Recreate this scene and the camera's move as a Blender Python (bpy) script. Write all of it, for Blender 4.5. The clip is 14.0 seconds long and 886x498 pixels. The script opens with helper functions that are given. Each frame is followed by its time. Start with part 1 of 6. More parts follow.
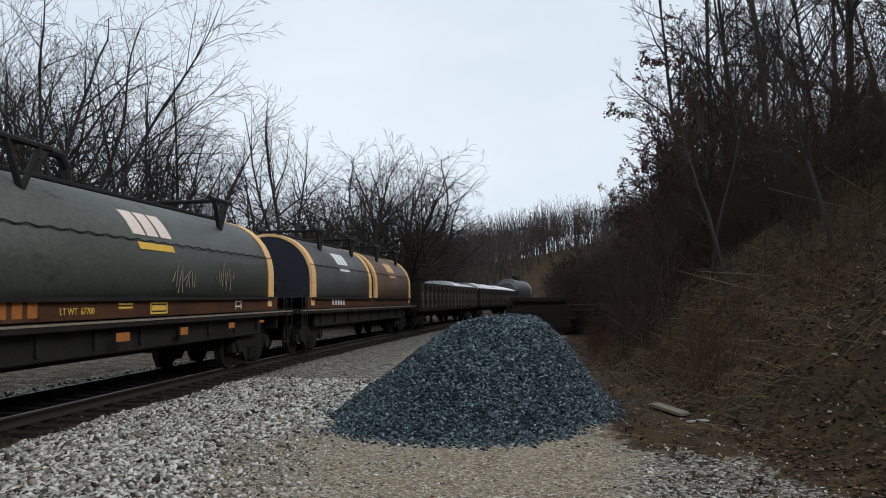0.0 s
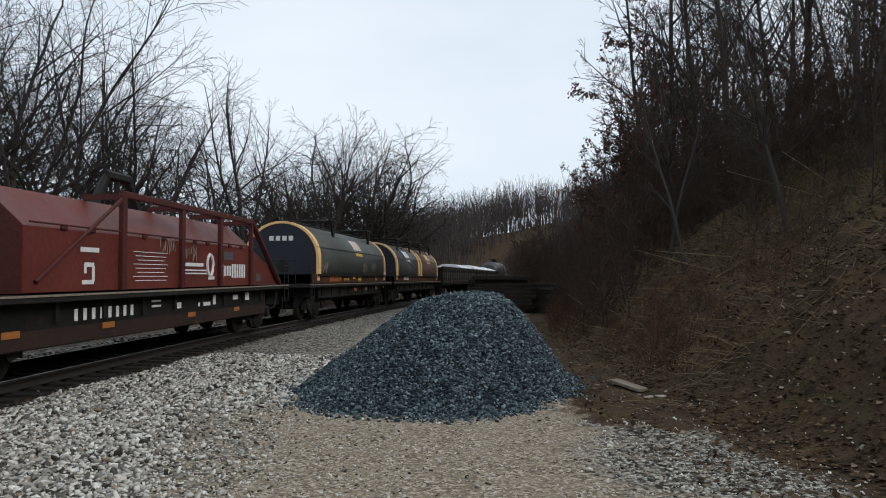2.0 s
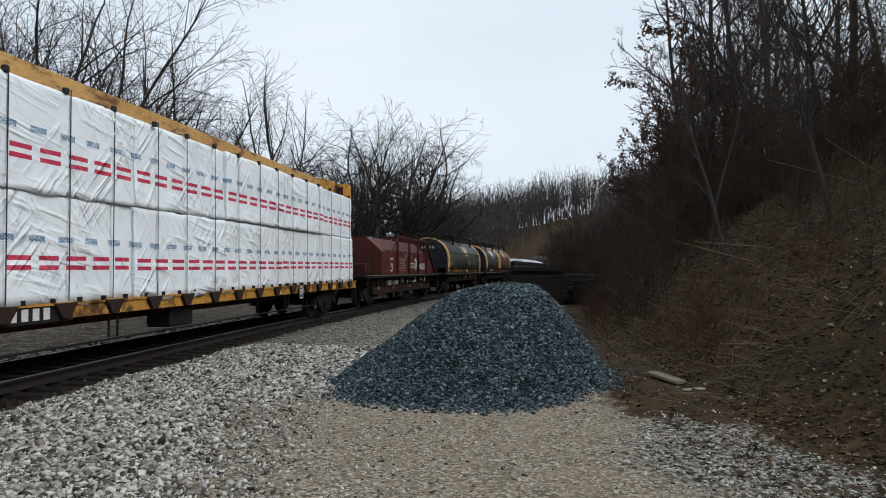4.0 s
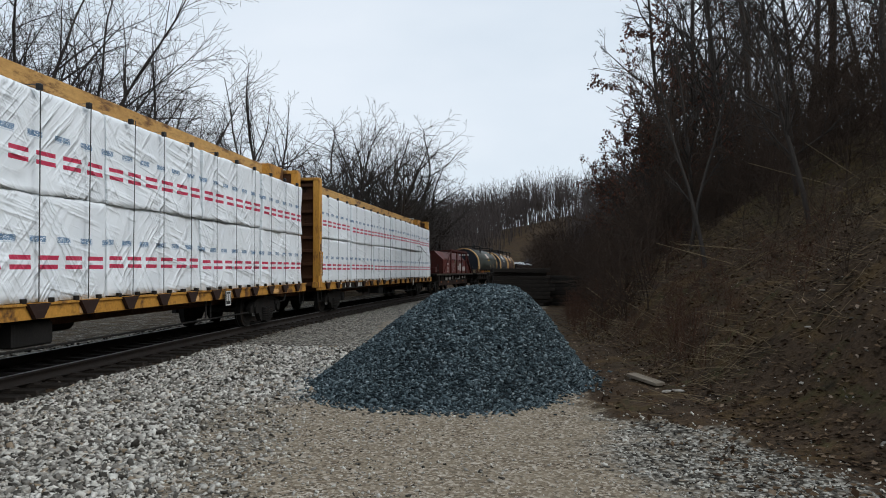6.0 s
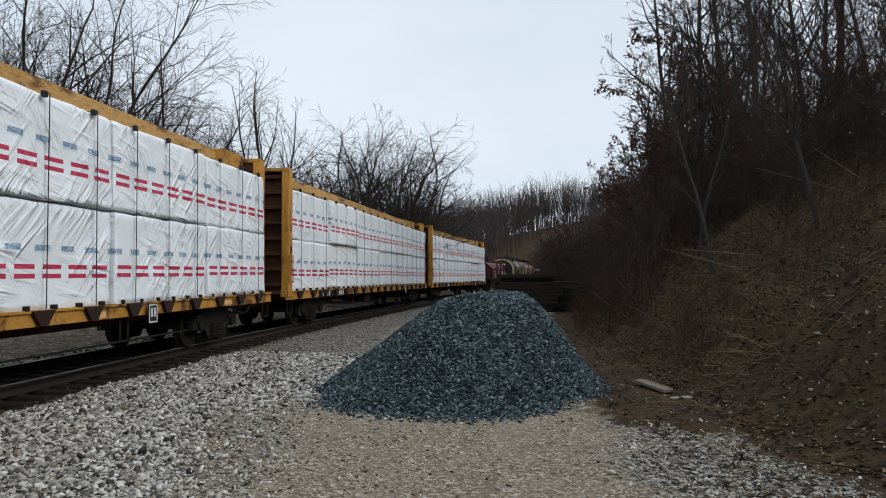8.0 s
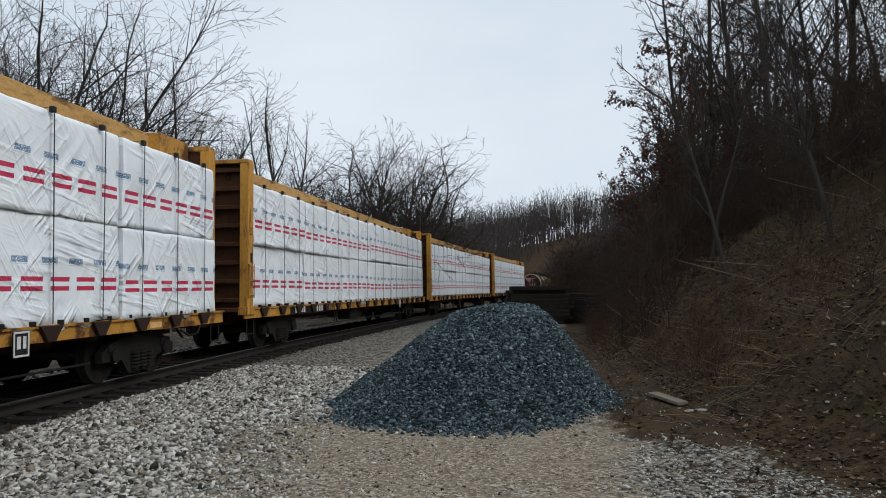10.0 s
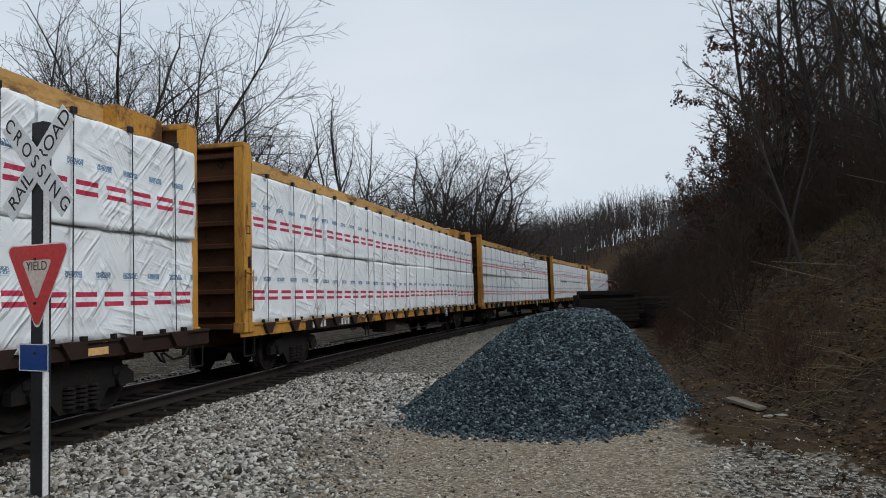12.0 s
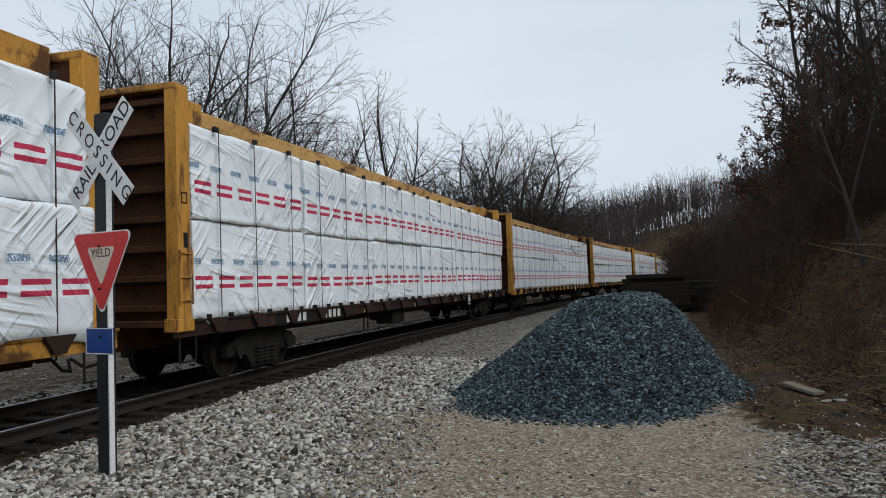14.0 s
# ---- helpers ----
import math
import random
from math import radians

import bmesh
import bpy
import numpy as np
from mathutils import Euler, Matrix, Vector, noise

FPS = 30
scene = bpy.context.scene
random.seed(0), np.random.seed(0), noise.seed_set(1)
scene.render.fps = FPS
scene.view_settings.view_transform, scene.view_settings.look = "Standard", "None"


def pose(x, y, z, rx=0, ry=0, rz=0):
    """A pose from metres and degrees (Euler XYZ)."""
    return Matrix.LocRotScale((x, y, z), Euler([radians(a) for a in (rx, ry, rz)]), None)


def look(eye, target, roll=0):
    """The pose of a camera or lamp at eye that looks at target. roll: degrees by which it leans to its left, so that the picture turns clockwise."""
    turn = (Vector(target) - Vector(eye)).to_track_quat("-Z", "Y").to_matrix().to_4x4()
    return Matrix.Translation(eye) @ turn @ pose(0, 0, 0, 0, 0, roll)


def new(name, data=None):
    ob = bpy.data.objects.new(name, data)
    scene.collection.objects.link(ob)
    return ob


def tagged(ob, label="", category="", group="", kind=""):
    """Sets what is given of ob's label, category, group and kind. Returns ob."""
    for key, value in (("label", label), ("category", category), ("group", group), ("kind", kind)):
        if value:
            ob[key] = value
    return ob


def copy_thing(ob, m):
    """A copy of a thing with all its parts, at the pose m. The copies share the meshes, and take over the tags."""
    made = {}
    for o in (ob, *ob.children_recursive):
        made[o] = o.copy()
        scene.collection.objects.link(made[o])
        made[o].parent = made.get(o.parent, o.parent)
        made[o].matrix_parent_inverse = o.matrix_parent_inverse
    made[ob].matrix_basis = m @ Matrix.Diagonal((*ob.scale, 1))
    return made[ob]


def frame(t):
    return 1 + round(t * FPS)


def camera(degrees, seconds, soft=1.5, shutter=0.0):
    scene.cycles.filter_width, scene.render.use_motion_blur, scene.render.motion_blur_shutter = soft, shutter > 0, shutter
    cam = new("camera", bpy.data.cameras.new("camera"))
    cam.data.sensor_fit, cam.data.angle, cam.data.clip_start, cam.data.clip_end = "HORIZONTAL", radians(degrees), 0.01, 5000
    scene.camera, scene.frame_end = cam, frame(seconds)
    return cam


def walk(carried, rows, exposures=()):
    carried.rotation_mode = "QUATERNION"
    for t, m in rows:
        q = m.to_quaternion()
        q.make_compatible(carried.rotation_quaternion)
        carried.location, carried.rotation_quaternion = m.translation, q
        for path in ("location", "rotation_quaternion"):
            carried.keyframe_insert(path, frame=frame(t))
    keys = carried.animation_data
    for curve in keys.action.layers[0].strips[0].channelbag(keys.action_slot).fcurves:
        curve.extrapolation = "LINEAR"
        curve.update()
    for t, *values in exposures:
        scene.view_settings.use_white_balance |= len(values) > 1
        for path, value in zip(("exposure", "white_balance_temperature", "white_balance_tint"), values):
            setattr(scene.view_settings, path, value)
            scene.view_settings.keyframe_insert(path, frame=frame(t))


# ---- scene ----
cam = camera(60.86, 14.0, soft=1.0)
PATH = [
    (0.0, pose(0.020, 0.035, 1.749, 93.682, 0.834, 0.233)),
    (0.5, pose(0.005, 0.037, 1.762, 93.528, 1.007, -1.234)),
    (1.0, pose(-0.023, -0.019, 1.760, 93.417, 1.215, -2.122)),
    (1.5, pose(-0.017, -0.018, 1.746, 93.213, 1.238, -2.531)),
    (2.0, pose(-0.032, -0.002, 1.726, 91.996, 0.220, -2.704)),
    (2.5, pose(-0.019, 0.014, 1.742, 90.996, -0.229, -3.180)),
    (3.0, pose(-0.034, -0.021, 1.723, 91.366, 0.462, -1.367)),
    (3.2, pose(-0.037, -0.024, 1.725, 91.295, 0.212, -0.077)),
    (5.3, pose(0.029, 0.023, 1.740, 91.477, 0.521, -0.091)),
    (5.5, pose(0.040, 0.026, 1.743, 91.450, 0.368, -0.570)),
    (6.0, pose(0.019, 0.031, 1.736, 91.417, 0.124, -1.224)),
    (6.5, pose(0.024, 0.027, 1.738, 91.650, 0.358, -0.552)),
    (7.0, pose(0.027, 0.027, 1.739, 91.757, 0.544, -0.330)),
    (7.5, pose(0.025, 0.031, 1.741, 91.792, 0.240, -0.678)),
    (10.0, pose(0.032, 0.056, 1.753, 92.790, 0.570, 0.214)),
    (10.5, pose(0.028, 0.010, 1.751, 93.105, 1.031, 1.395)),
    (11.0, pose(0.024, -0.005, 1.756, 93.089, 1.422, 1.537)),
    (11.5, pose(0.001, -0.013, 1.756, 93.152, 1.925, 3.525)),
    (12.0, pose(-0.017, -0.033, 1.761, 93.366, 1.542, 5.167)),
    (12.5, pose(-0.005, -0.043, 1.764, 93.417, 1.277, 4.657)),
    (13.0, pose(-0.011, -0.037, 1.761, 93.538, 1.157, 3.398)),
    (13.5, pose(-0.024, -0.048, 1.771, 92.917, 1.264, 5.330)),
    (14.0, pose(-0.055, -0.068, 1.756, 92.309, 1.831, 8.700)),
]
walk(cam, PATH, exposures=[(0.0, 0.12, 6350, 10), (0.5, 0.17, 6350, 10), (3.2, 0.17, 6350, 10), (5.3, 0.10, 6350, 10), (7.7, 0.08, 6350, 10), (10.5, 0.0, 6350, 10), (12.5, -0.1, 6350, 10), (14.0, -0.06, 6350, 10)])

# ---- world, light ----
world = bpy.data.worlds.new("overcast_sky")
scene.world = world
world.use_nodes = True
wn = world.node_tree
wn.nodes.clear()
w_out = wn.nodes.new("ShaderNodeOutputWorld")
w_bg = wn.nodes.new("ShaderNodeBackground")
w_sky = wn.nodes.new("ShaderNodeTexSky")
w_sky.sky_type = "NISHITA"
w_sky.sun_disc = False
w_sky.sun_elevation = radians(38)
w_sky.sun_rotation = radians(115)
w_mul = wn.nodes.new("ShaderNodeVectorMath")
w_mul.operation = "SCALE"
w_mul.inputs["Scale"].default_value = 0.10
w_co = wn.nodes.new("ShaderNodeTexCoord")
w_map = wn.nodes.new("ShaderNodeMapping")
w_map.inputs["Scale"].default_value = (1.0, 1.0, 2.6)
w_noise = wn.nodes.new("ShaderNodeTexNoise")
w_noise.inputs["Scale"].default_value = 1.7
w_noise.inputs["Detail"].default_value = 5
w_noise.inputs["Roughness"].default_value = 0.5
w_ramp = wn.nodes.new("ShaderNodeValToRGB")
w_ramp.color_ramp.elements[0].position = 0.3
w_ramp.color_ramp.elements[0].color = (0.63, 0.72, 0.80, 1)
w_ramp.color_ramp.elements[1].position = 0.72
w_ramp.color_ramp.elements[1].color = (0.82, 0.875, 0.93, 1)
w_mix = wn.nodes.new("ShaderNodeMix")
w_mix.data_type = "RGBA"
w_mix.inputs[0].default_value = 0.90
wn.links.new(w_sky.outputs[0], w_mul.inputs[0])
wn.links.new(w_co.outputs["Generated"], w_map.inputs["Vector"])
wn.links.new(w_map.outputs[0], w_noise.inputs["Vector"])
wn.links.new(w_noise.outputs["Fac"], w_ramp.inputs["Fac"])
wn.links.new(w_mul.outputs[0], w_mix.inputs[6])
wn.links.new(w_ramp.outputs[0], w_mix.inputs[7])
wn.links.new(w_mix.outputs[2], w_bg.inputs["Color"])
wn.links.new(w_bg.outputs[0], w_out.inputs["Surface"])
w_bg.inputs["Strength"].default_value = 1.0
sun = new("sun", bpy.data.lights.new("sun", "SUN"))
sun.data.energy, sun.data.angle, sun.data.color = 1.25, radians(30), (1.0, 0.98, 0.96)
sun.matrix_world = look((0, 0, 0), (-0.72, 0.33, -0.61))


# ---- materials ----
def link(nt, a, b):
    nt.links.new(a, b)


def fresh(name, rough=0.8, metal=0.0, gloss=0.25):
    m = bpy.data.materials.new(name)
    m.use_nodes = True
    b = m.node_tree.nodes["Principled BSDF"]
    b.inputs["Roughness"].default_value = rough
    b.inputs["Metallic"].default_value = metal
    b.inputs["Specular IOR Level"].default_value = 0.08 if rough > 0.82 else gloss
    return m, m.node_tree, b


def noise_node(nt, co, scale, detail=4, rough=0.55):
    n = nt.nodes.new("ShaderNodeTexNoise")
    n.inputs["Scale"].default_value = scale
    n.inputs["Detail"].default_value = detail
    n.inputs["Roughness"].default_value = rough
    link(nt, co, n.inputs["Vector"])
    return n.outputs["Fac"]


def ramp(nt, fac, stops):
    r = nt.nodes.new("ShaderNodeValToRGB")
    while len(r.color_ramp.elements) < len(stops):
        r.color_ramp.elements.new(0.5)
    for e, (p, c) in zip(r.color_ramp.elements, stops):
        e.position, e.color = p, (*c, 1)
    link(nt, fac, r.inputs["Fac"])
    return r.outputs["Color"]


def mix(nt, fac, a, b, blend="MIX"):
    n = nt.nodes.new("ShaderNodeMix")
    n.data_type, n.blend_type = "RGBA", blend
    for sock, v in ((n.inputs[0], fac), (n.inputs[6], a), (n.inputs[7], b)):
        if isinstance(v, (int, float)):
            sock.default_value = v
        elif isinstance(v, tuple):
            sock.default_value = (*v, 1)
        else:
            link(nt, v, sock)
    return n.outputs[2]


def calc(nt, op, a, b=0.0, c=None):
    n = nt.nodes.new("ShaderNodeMath")
    n.operation = op
    for i, v in enumerate((a, b, c)):
        if v is None:
            continue
        if isinstance(v, (int, float)):
            n.inputs[i].default_value = v
        else:
            link(nt, v, n.inputs[i])
    return n.outputs[0]


def bump(nt, b, height, strength, distance=0.02):
    n = nt.nodes.new("ShaderNodeBump")
    n.inputs["Strength"].default_value = strength
    n.inputs["Distance"].default_value = distance
    link(nt, height, n.inputs["Height"])
    link(nt, n.outputs[0], b.inputs["Normal"])


def coords(nt):
    return nt.nodes.new("ShaderNodeTexCoord").outputs["Object"]


def surf(name, c1, c2, wear=None, rough=0.75, metal=0.0, scale=1.5, fine=30.0, relief=0.25, wear_at=0.62, stretch=(1, 1, 1)):
    """Paint, metal, wood or earth with large and fine variation and worn patches."""
    m, nt, b = fresh(name, rough, metal)
    co = coords(nt)
    mp = nt.nodes.new("ShaderNodeMapping")
    mp.inputs["Scale"].default_value = stretch
    link(nt, co, mp.inputs["Vector"])
    co = mp.outputs[0]
    big = noise_node(nt, co, scale)
    small = noise_node(nt, co, fine, 3, 0.6)
    col = ramp(nt, big, [(0.32, c1), (0.68, c2)])
    col = mix(nt, 0.35, col, ramp(nt, small, [(0.3, tuple(v * 0.6 for v in c1)), (0.7, tuple(min(1, v * 1.3) for v in c2))]))
    if wear:
        patch = noise_node(nt, co, scale * 2.7, 7, 0.7)
        msk = ramp(nt, patch, [(wear_at - 0.05, (0, 0, 0)), (wear_at + 0.06, (1, 1, 1))])
        col = mix(nt, msk, col, wear)
    link(nt, col, b.inputs["Base Color"])
    link(nt, ramp(nt, big, [(0.3, (rough * 0.8,) * 3), (0.7, (min(1, rough * 1.15),) * 3)]), b.inputs["Roughness"])
    bump(nt, b, small, relief, 0.01)
    return m


def pieces(name, stops, rough=0.85, per="island", relief=0.4, fine=45.0):
    """Loose pieces, each with a tone of its own."""
    m, nt, b = fresh(name, rough)
    if per == "island":
        r = nt.nodes.new("ShaderNodeNewGeometry").outputs["Random Per Island"]
    else:
        r = nt.nodes.new("ShaderNodeObjectInfo").outputs["Random"]
    co = coords(nt)
    small = noise_node(nt, co, fine, 3)
    col = ramp(nt, r, stops)
    col = mix(nt, 0.5, col, ramp(nt, small, [(0.3, (0.45, 0.45, 0.45)), (0.7, (1, 1, 1))]), "MULTIPLY")
    link(nt, col, b.inputs["Base Color"])
    bump(nt, b, small, relief, 0.01)
    return m


BALLAST = [(0.0, (0.030, 0.027, 0.022)), (0.18, (0.115, 0.105, 0.090)), (0.40, (0.32, 0.302, 0.265)), (0.64, (0.50, 0.475, 0.42)), (0.86, (0.75, 0.725, 0.655)), (1.0, (0.27, 0.205, 0.135))]
BLUE = [(0.0, (0.010, 0.015, 0.018)), (0.3, (0.038, 0.054, 0.061)), (0.7, (0.090, 0.122, 0.135)), (0.92, (0.18, 0.228, 0.243)), (1.0, (0.30, 0.355, 0.37))]
M_ballast = pieces("ballast_stone", BALLAST)
M_blue = pieces("blue_grey_crushed_stone", BLUE)
# Near-black pile core: its colour stands for shade between the stones.
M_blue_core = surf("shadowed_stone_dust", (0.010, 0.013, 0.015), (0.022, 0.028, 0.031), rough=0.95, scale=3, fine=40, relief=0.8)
M_litter = pieces("dead_leaves", [(0.0, (0.028, 0.016, 0.010)), (0.5, (0.066, 0.040, 0.022)), (0.88, (0.13, 0.086, 0.050)), (1.0, (0.26, 0.20, 0.15))], 0.9)
M_hang = pieces("withered_oak_leaves", [(0.0, (0.06, 0.030, 0.022)), (1.0, (0.17, 0.08, 0.055))], 0.9)
M_bark = surf("grey_brown_bark", (0.026, 0.022, 0.020), (0.055, 0.048, 0.043), rough=0.95, scale=2.0, fine=25, relief=0.8, stretch=(1, 1, 0.25))
M_bark_dark = surf("dark_wet_bark", (0.029, 0.025, 0.022), (0.062, 0.054, 0.048), rough=0.95, scale=2.0, fine=25, relief=0.8, stretch=(1, 1, 0.25))
M_far = surf("distant_bare_wood", (0.045, 0.037, 0.034), (0.085, 0.071, 0.066), rough=1.0, scale=0.05, fine=1.0, relief=0.0)
M_birch = surf("pale_birch_bark", (0.42, 0.40, 0.38), (0.6, 0.58, 0.55), rough=0.9, scale=3, fine=20)
M_brush = surf("bramble_stems", (0.034, 0.024, 0.018), (0.066, 0.047, 0.036), rough=0.95, scale=0.5, fine=20)
M_bramble = surf("red_brown_bramble", (0.050, 0.026, 0.017), (0.088, 0.048, 0.031), rough=0.95, scale=0.6, fine=20)
M_straw = surf("dry_straw_stalks", (0.12, 0.088, 0.05), (0.21, 0.16, 0.10), rough=0.9, scale=1.5, fine=20)
M_tie = surf("creosoted_tie_wood", (0.012, 0.0105, 0.009), (0.034, 0.029, 0.025), (0.075, 0.062, 0.05), rough=0.9, scale=1.2, fine=40, relief=0.6, stretch=(0.3, 3, 3))
# These dark tones hold oily ballast and the shade under the train.
M_track_stone = pieces("oily_track_ballast", [(0.0, (0.010, 0.008, 0.007)), (0.6, (0.035, 0.030, 0.026)), (0.9, (0.075, 0.066, 0.057)), (1.0, (0.16, 0.14, 0.12))])
M_rib = surf("pale_rust_streaked_steel", (0.05, 0.036, 0.03), (0.13, 0.11, 0.10), (0.03, 0.02, 0.016), rough=0.85, scale=1.5, fine=25, wear_at=0.55)
M_plank = surf("weathered_plank_wood", (0.15, 0.12, 0.09), (0.26, 0.22, 0.17), (0.08, 0.06, 0.045), rough=0.9, scale=3, fine=50, stretch=(0.3, 3, 3))
M_rail = surf("rusty_rail_steel", (0.011, 0.009, 0.0075), (0.026, 0.020, 0.016), rough=0.7, scale=4, fine=60)
M_railtop = surf("polished_rail_head", (0.35, 0.35, 0.36), (0.5, 0.5, 0.5), rough=0.35, metal=0.9, scale=5, fine=70, relief=0.05)
M_black = surf("grimy_black_steel", (0.006, 0.0055, 0.005), (0.017, 0.015, 0.013), (0.036, 0.020, 0.012), rough=0.75, scale=1.5, fine=30)
M_rust = surf("rusted_brown_steel", (0.045, 0.022, 0.014), (0.095, 0.045, 0.024), (0.025, 0.016, 0.012), rough=0.85, scale=1.2, fine=30)
M_post = surf("rust_streaked_yellow_paint", (0.46, 0.21, 0.03), (0.60, 0.30, 0.055), (0.17, 0.07, 0.025), rough=0.6, scale=0.9, fine=22, wear_at=0.57, stretch=(2, 2, 0.35))
M_yellow = surf("worn_yellow_paint", (0.38, 0.175, 0.028), (0.54, 0.27, 0.05), (0.10, 0.045, 0.018), rough=0.65, scale=0.7, fine=22, wear_at=0.54)
M_chord = surf("weathered_ochre_paint", (0.38, 0.20, 0.055), (0.53, 0.31, 0.105), (0.13, 0.06, 0.025), rough=0.7, scale=1.4, fine=26, wear_at=0.56, stretch=(1, 0.3, 1))
M_red = surf("oxide_red_paint", (0.085, 0.018, 0.013), (0.135, 0.029, 0.020), (0.055, 0.022, 0.016), rough=0.55, scale=0.9, fine=18, wear_at=0.66, stretch=(1, 1, 0.5))
M_sill = surf("grimy_red_brown_steel", (0.014, 0.009, 0.007), (0.034, 0.017, 0.012), (0.06, 0.028, 0.014), rough=0.8, scale=1.2, fine=25)
M_darkred = surf("dull_dark_red_paint", (0.045, 0.011, 0.009), (0.08, 0.018, 0.014), rough=0.7, scale=1, fine=18)
M_olive = surf("grey_green_hood_paint", (0.052, 0.058, 0.050), (0.080, 0.086, 0.074), (0.036, 0.040, 0.032), rough=0.5, scale=0.8, fine=14, stretch=(1, 0.6, 1))
M_slate = surf("faded_slate_hood_paint", (0.055, 0.055, 0.058), (0.09, 0.09, 0.093), (0.11, 0.06, 0.04), rough=0.5, scale=0.8, fine=14)
M_navy = surf("dark_navy_end_paint", (0.010, 0.013, 0.020), (0.020, 0.024, 0.032), rough=0.6, scale=1, fine=20)
M_hoop = surf("orange_yellow_hoop_paint", (0.66, 0.38, 0.15), (0.80, 0.50, 0.22), (0.35, 0.16, 0.05), rough=0.6, scale=2, fine=25, wear_at=0.68)
M_signwhite = surf("reflective_white_sheeting", (0.70, 0.71, 0.70), (0.80, 0.80, 0.79), rough=0.45, scale=3, fine=40, relief=0.03)
M_signred = surf("red_sign_sheeting", (0.55, 0.028, 0.03), (0.66, 0.045, 0.045), rough=0.4, scale=3, fine=30, relief=0.03)
M_signcream = surf("faded_cream_sheeting", (0.62, 0.50, 0.42), (0.74, 0.62, 0.53), rough=0.45, scale=3, fine=30, relief=0.03)
M_signblue = surf("blue_sign_sheeting", (0.010, 0.045, 0.20), (0.016, 0.065, 0.27), rough=0.4, scale=3, fine=30, relief=0.03)
M_letter = surf("black_letter_film", (0.012, 0.012, 0.013), (0.022, 0.022, 0.023), rough=0.5, relief=0.0)
M_postdark = surf("dark_sign_post_paint", (0.012, 0.013, 0.015), (0.026, 0.027, 0.03), rough=0.6, scale=3, fine=30)
M_stencil = surf("white_stencil_paint", (0.55, 0.54, 0.52), (0.7, 0.69, 0.66), (0.3, 0.2, 0.15), rough=0.7, scale=6, fine=40, wear_at=0.66, relief=0.02)
M_stencil_yellow = surf("yellow_stencil_paint", (0.60, 0.36, 0.05), (0.72, 0.48, 0.09), rough=0.7, scale=6, fine=40, relief=0.02)
M_stencil_orange = surf("orange_stencil_paint", (0.24, 0.085, 0.018), (0.36, 0.13, 0.03), rough=0.7, scale=6, fine=40, relief=0.02)
M_tarp = surf("white_tarpaulin", (0.74, 0.75, 0.77), (0.86, 0.87, 0.88), rough=0.6, scale=1, fine=12)
M_silver = surf("dull_silver_tank_paint", (0.05, 0.05, 0.052), (0.10, 0.10, 0.105), rough=0.5, metal=0.3, scale=0.7, fine=14)
M_strap = surf("black_banding_strap", (0.02, 0.02, 0.02), (0.05, 0.05, 0.05), rough=0.6, relief=0.05)
M_trash = surf("pale_litter_scrap", (0.20, 0.18, 0.15), (0.34, 0.31, 0.27), rough=0.8, scale=8)


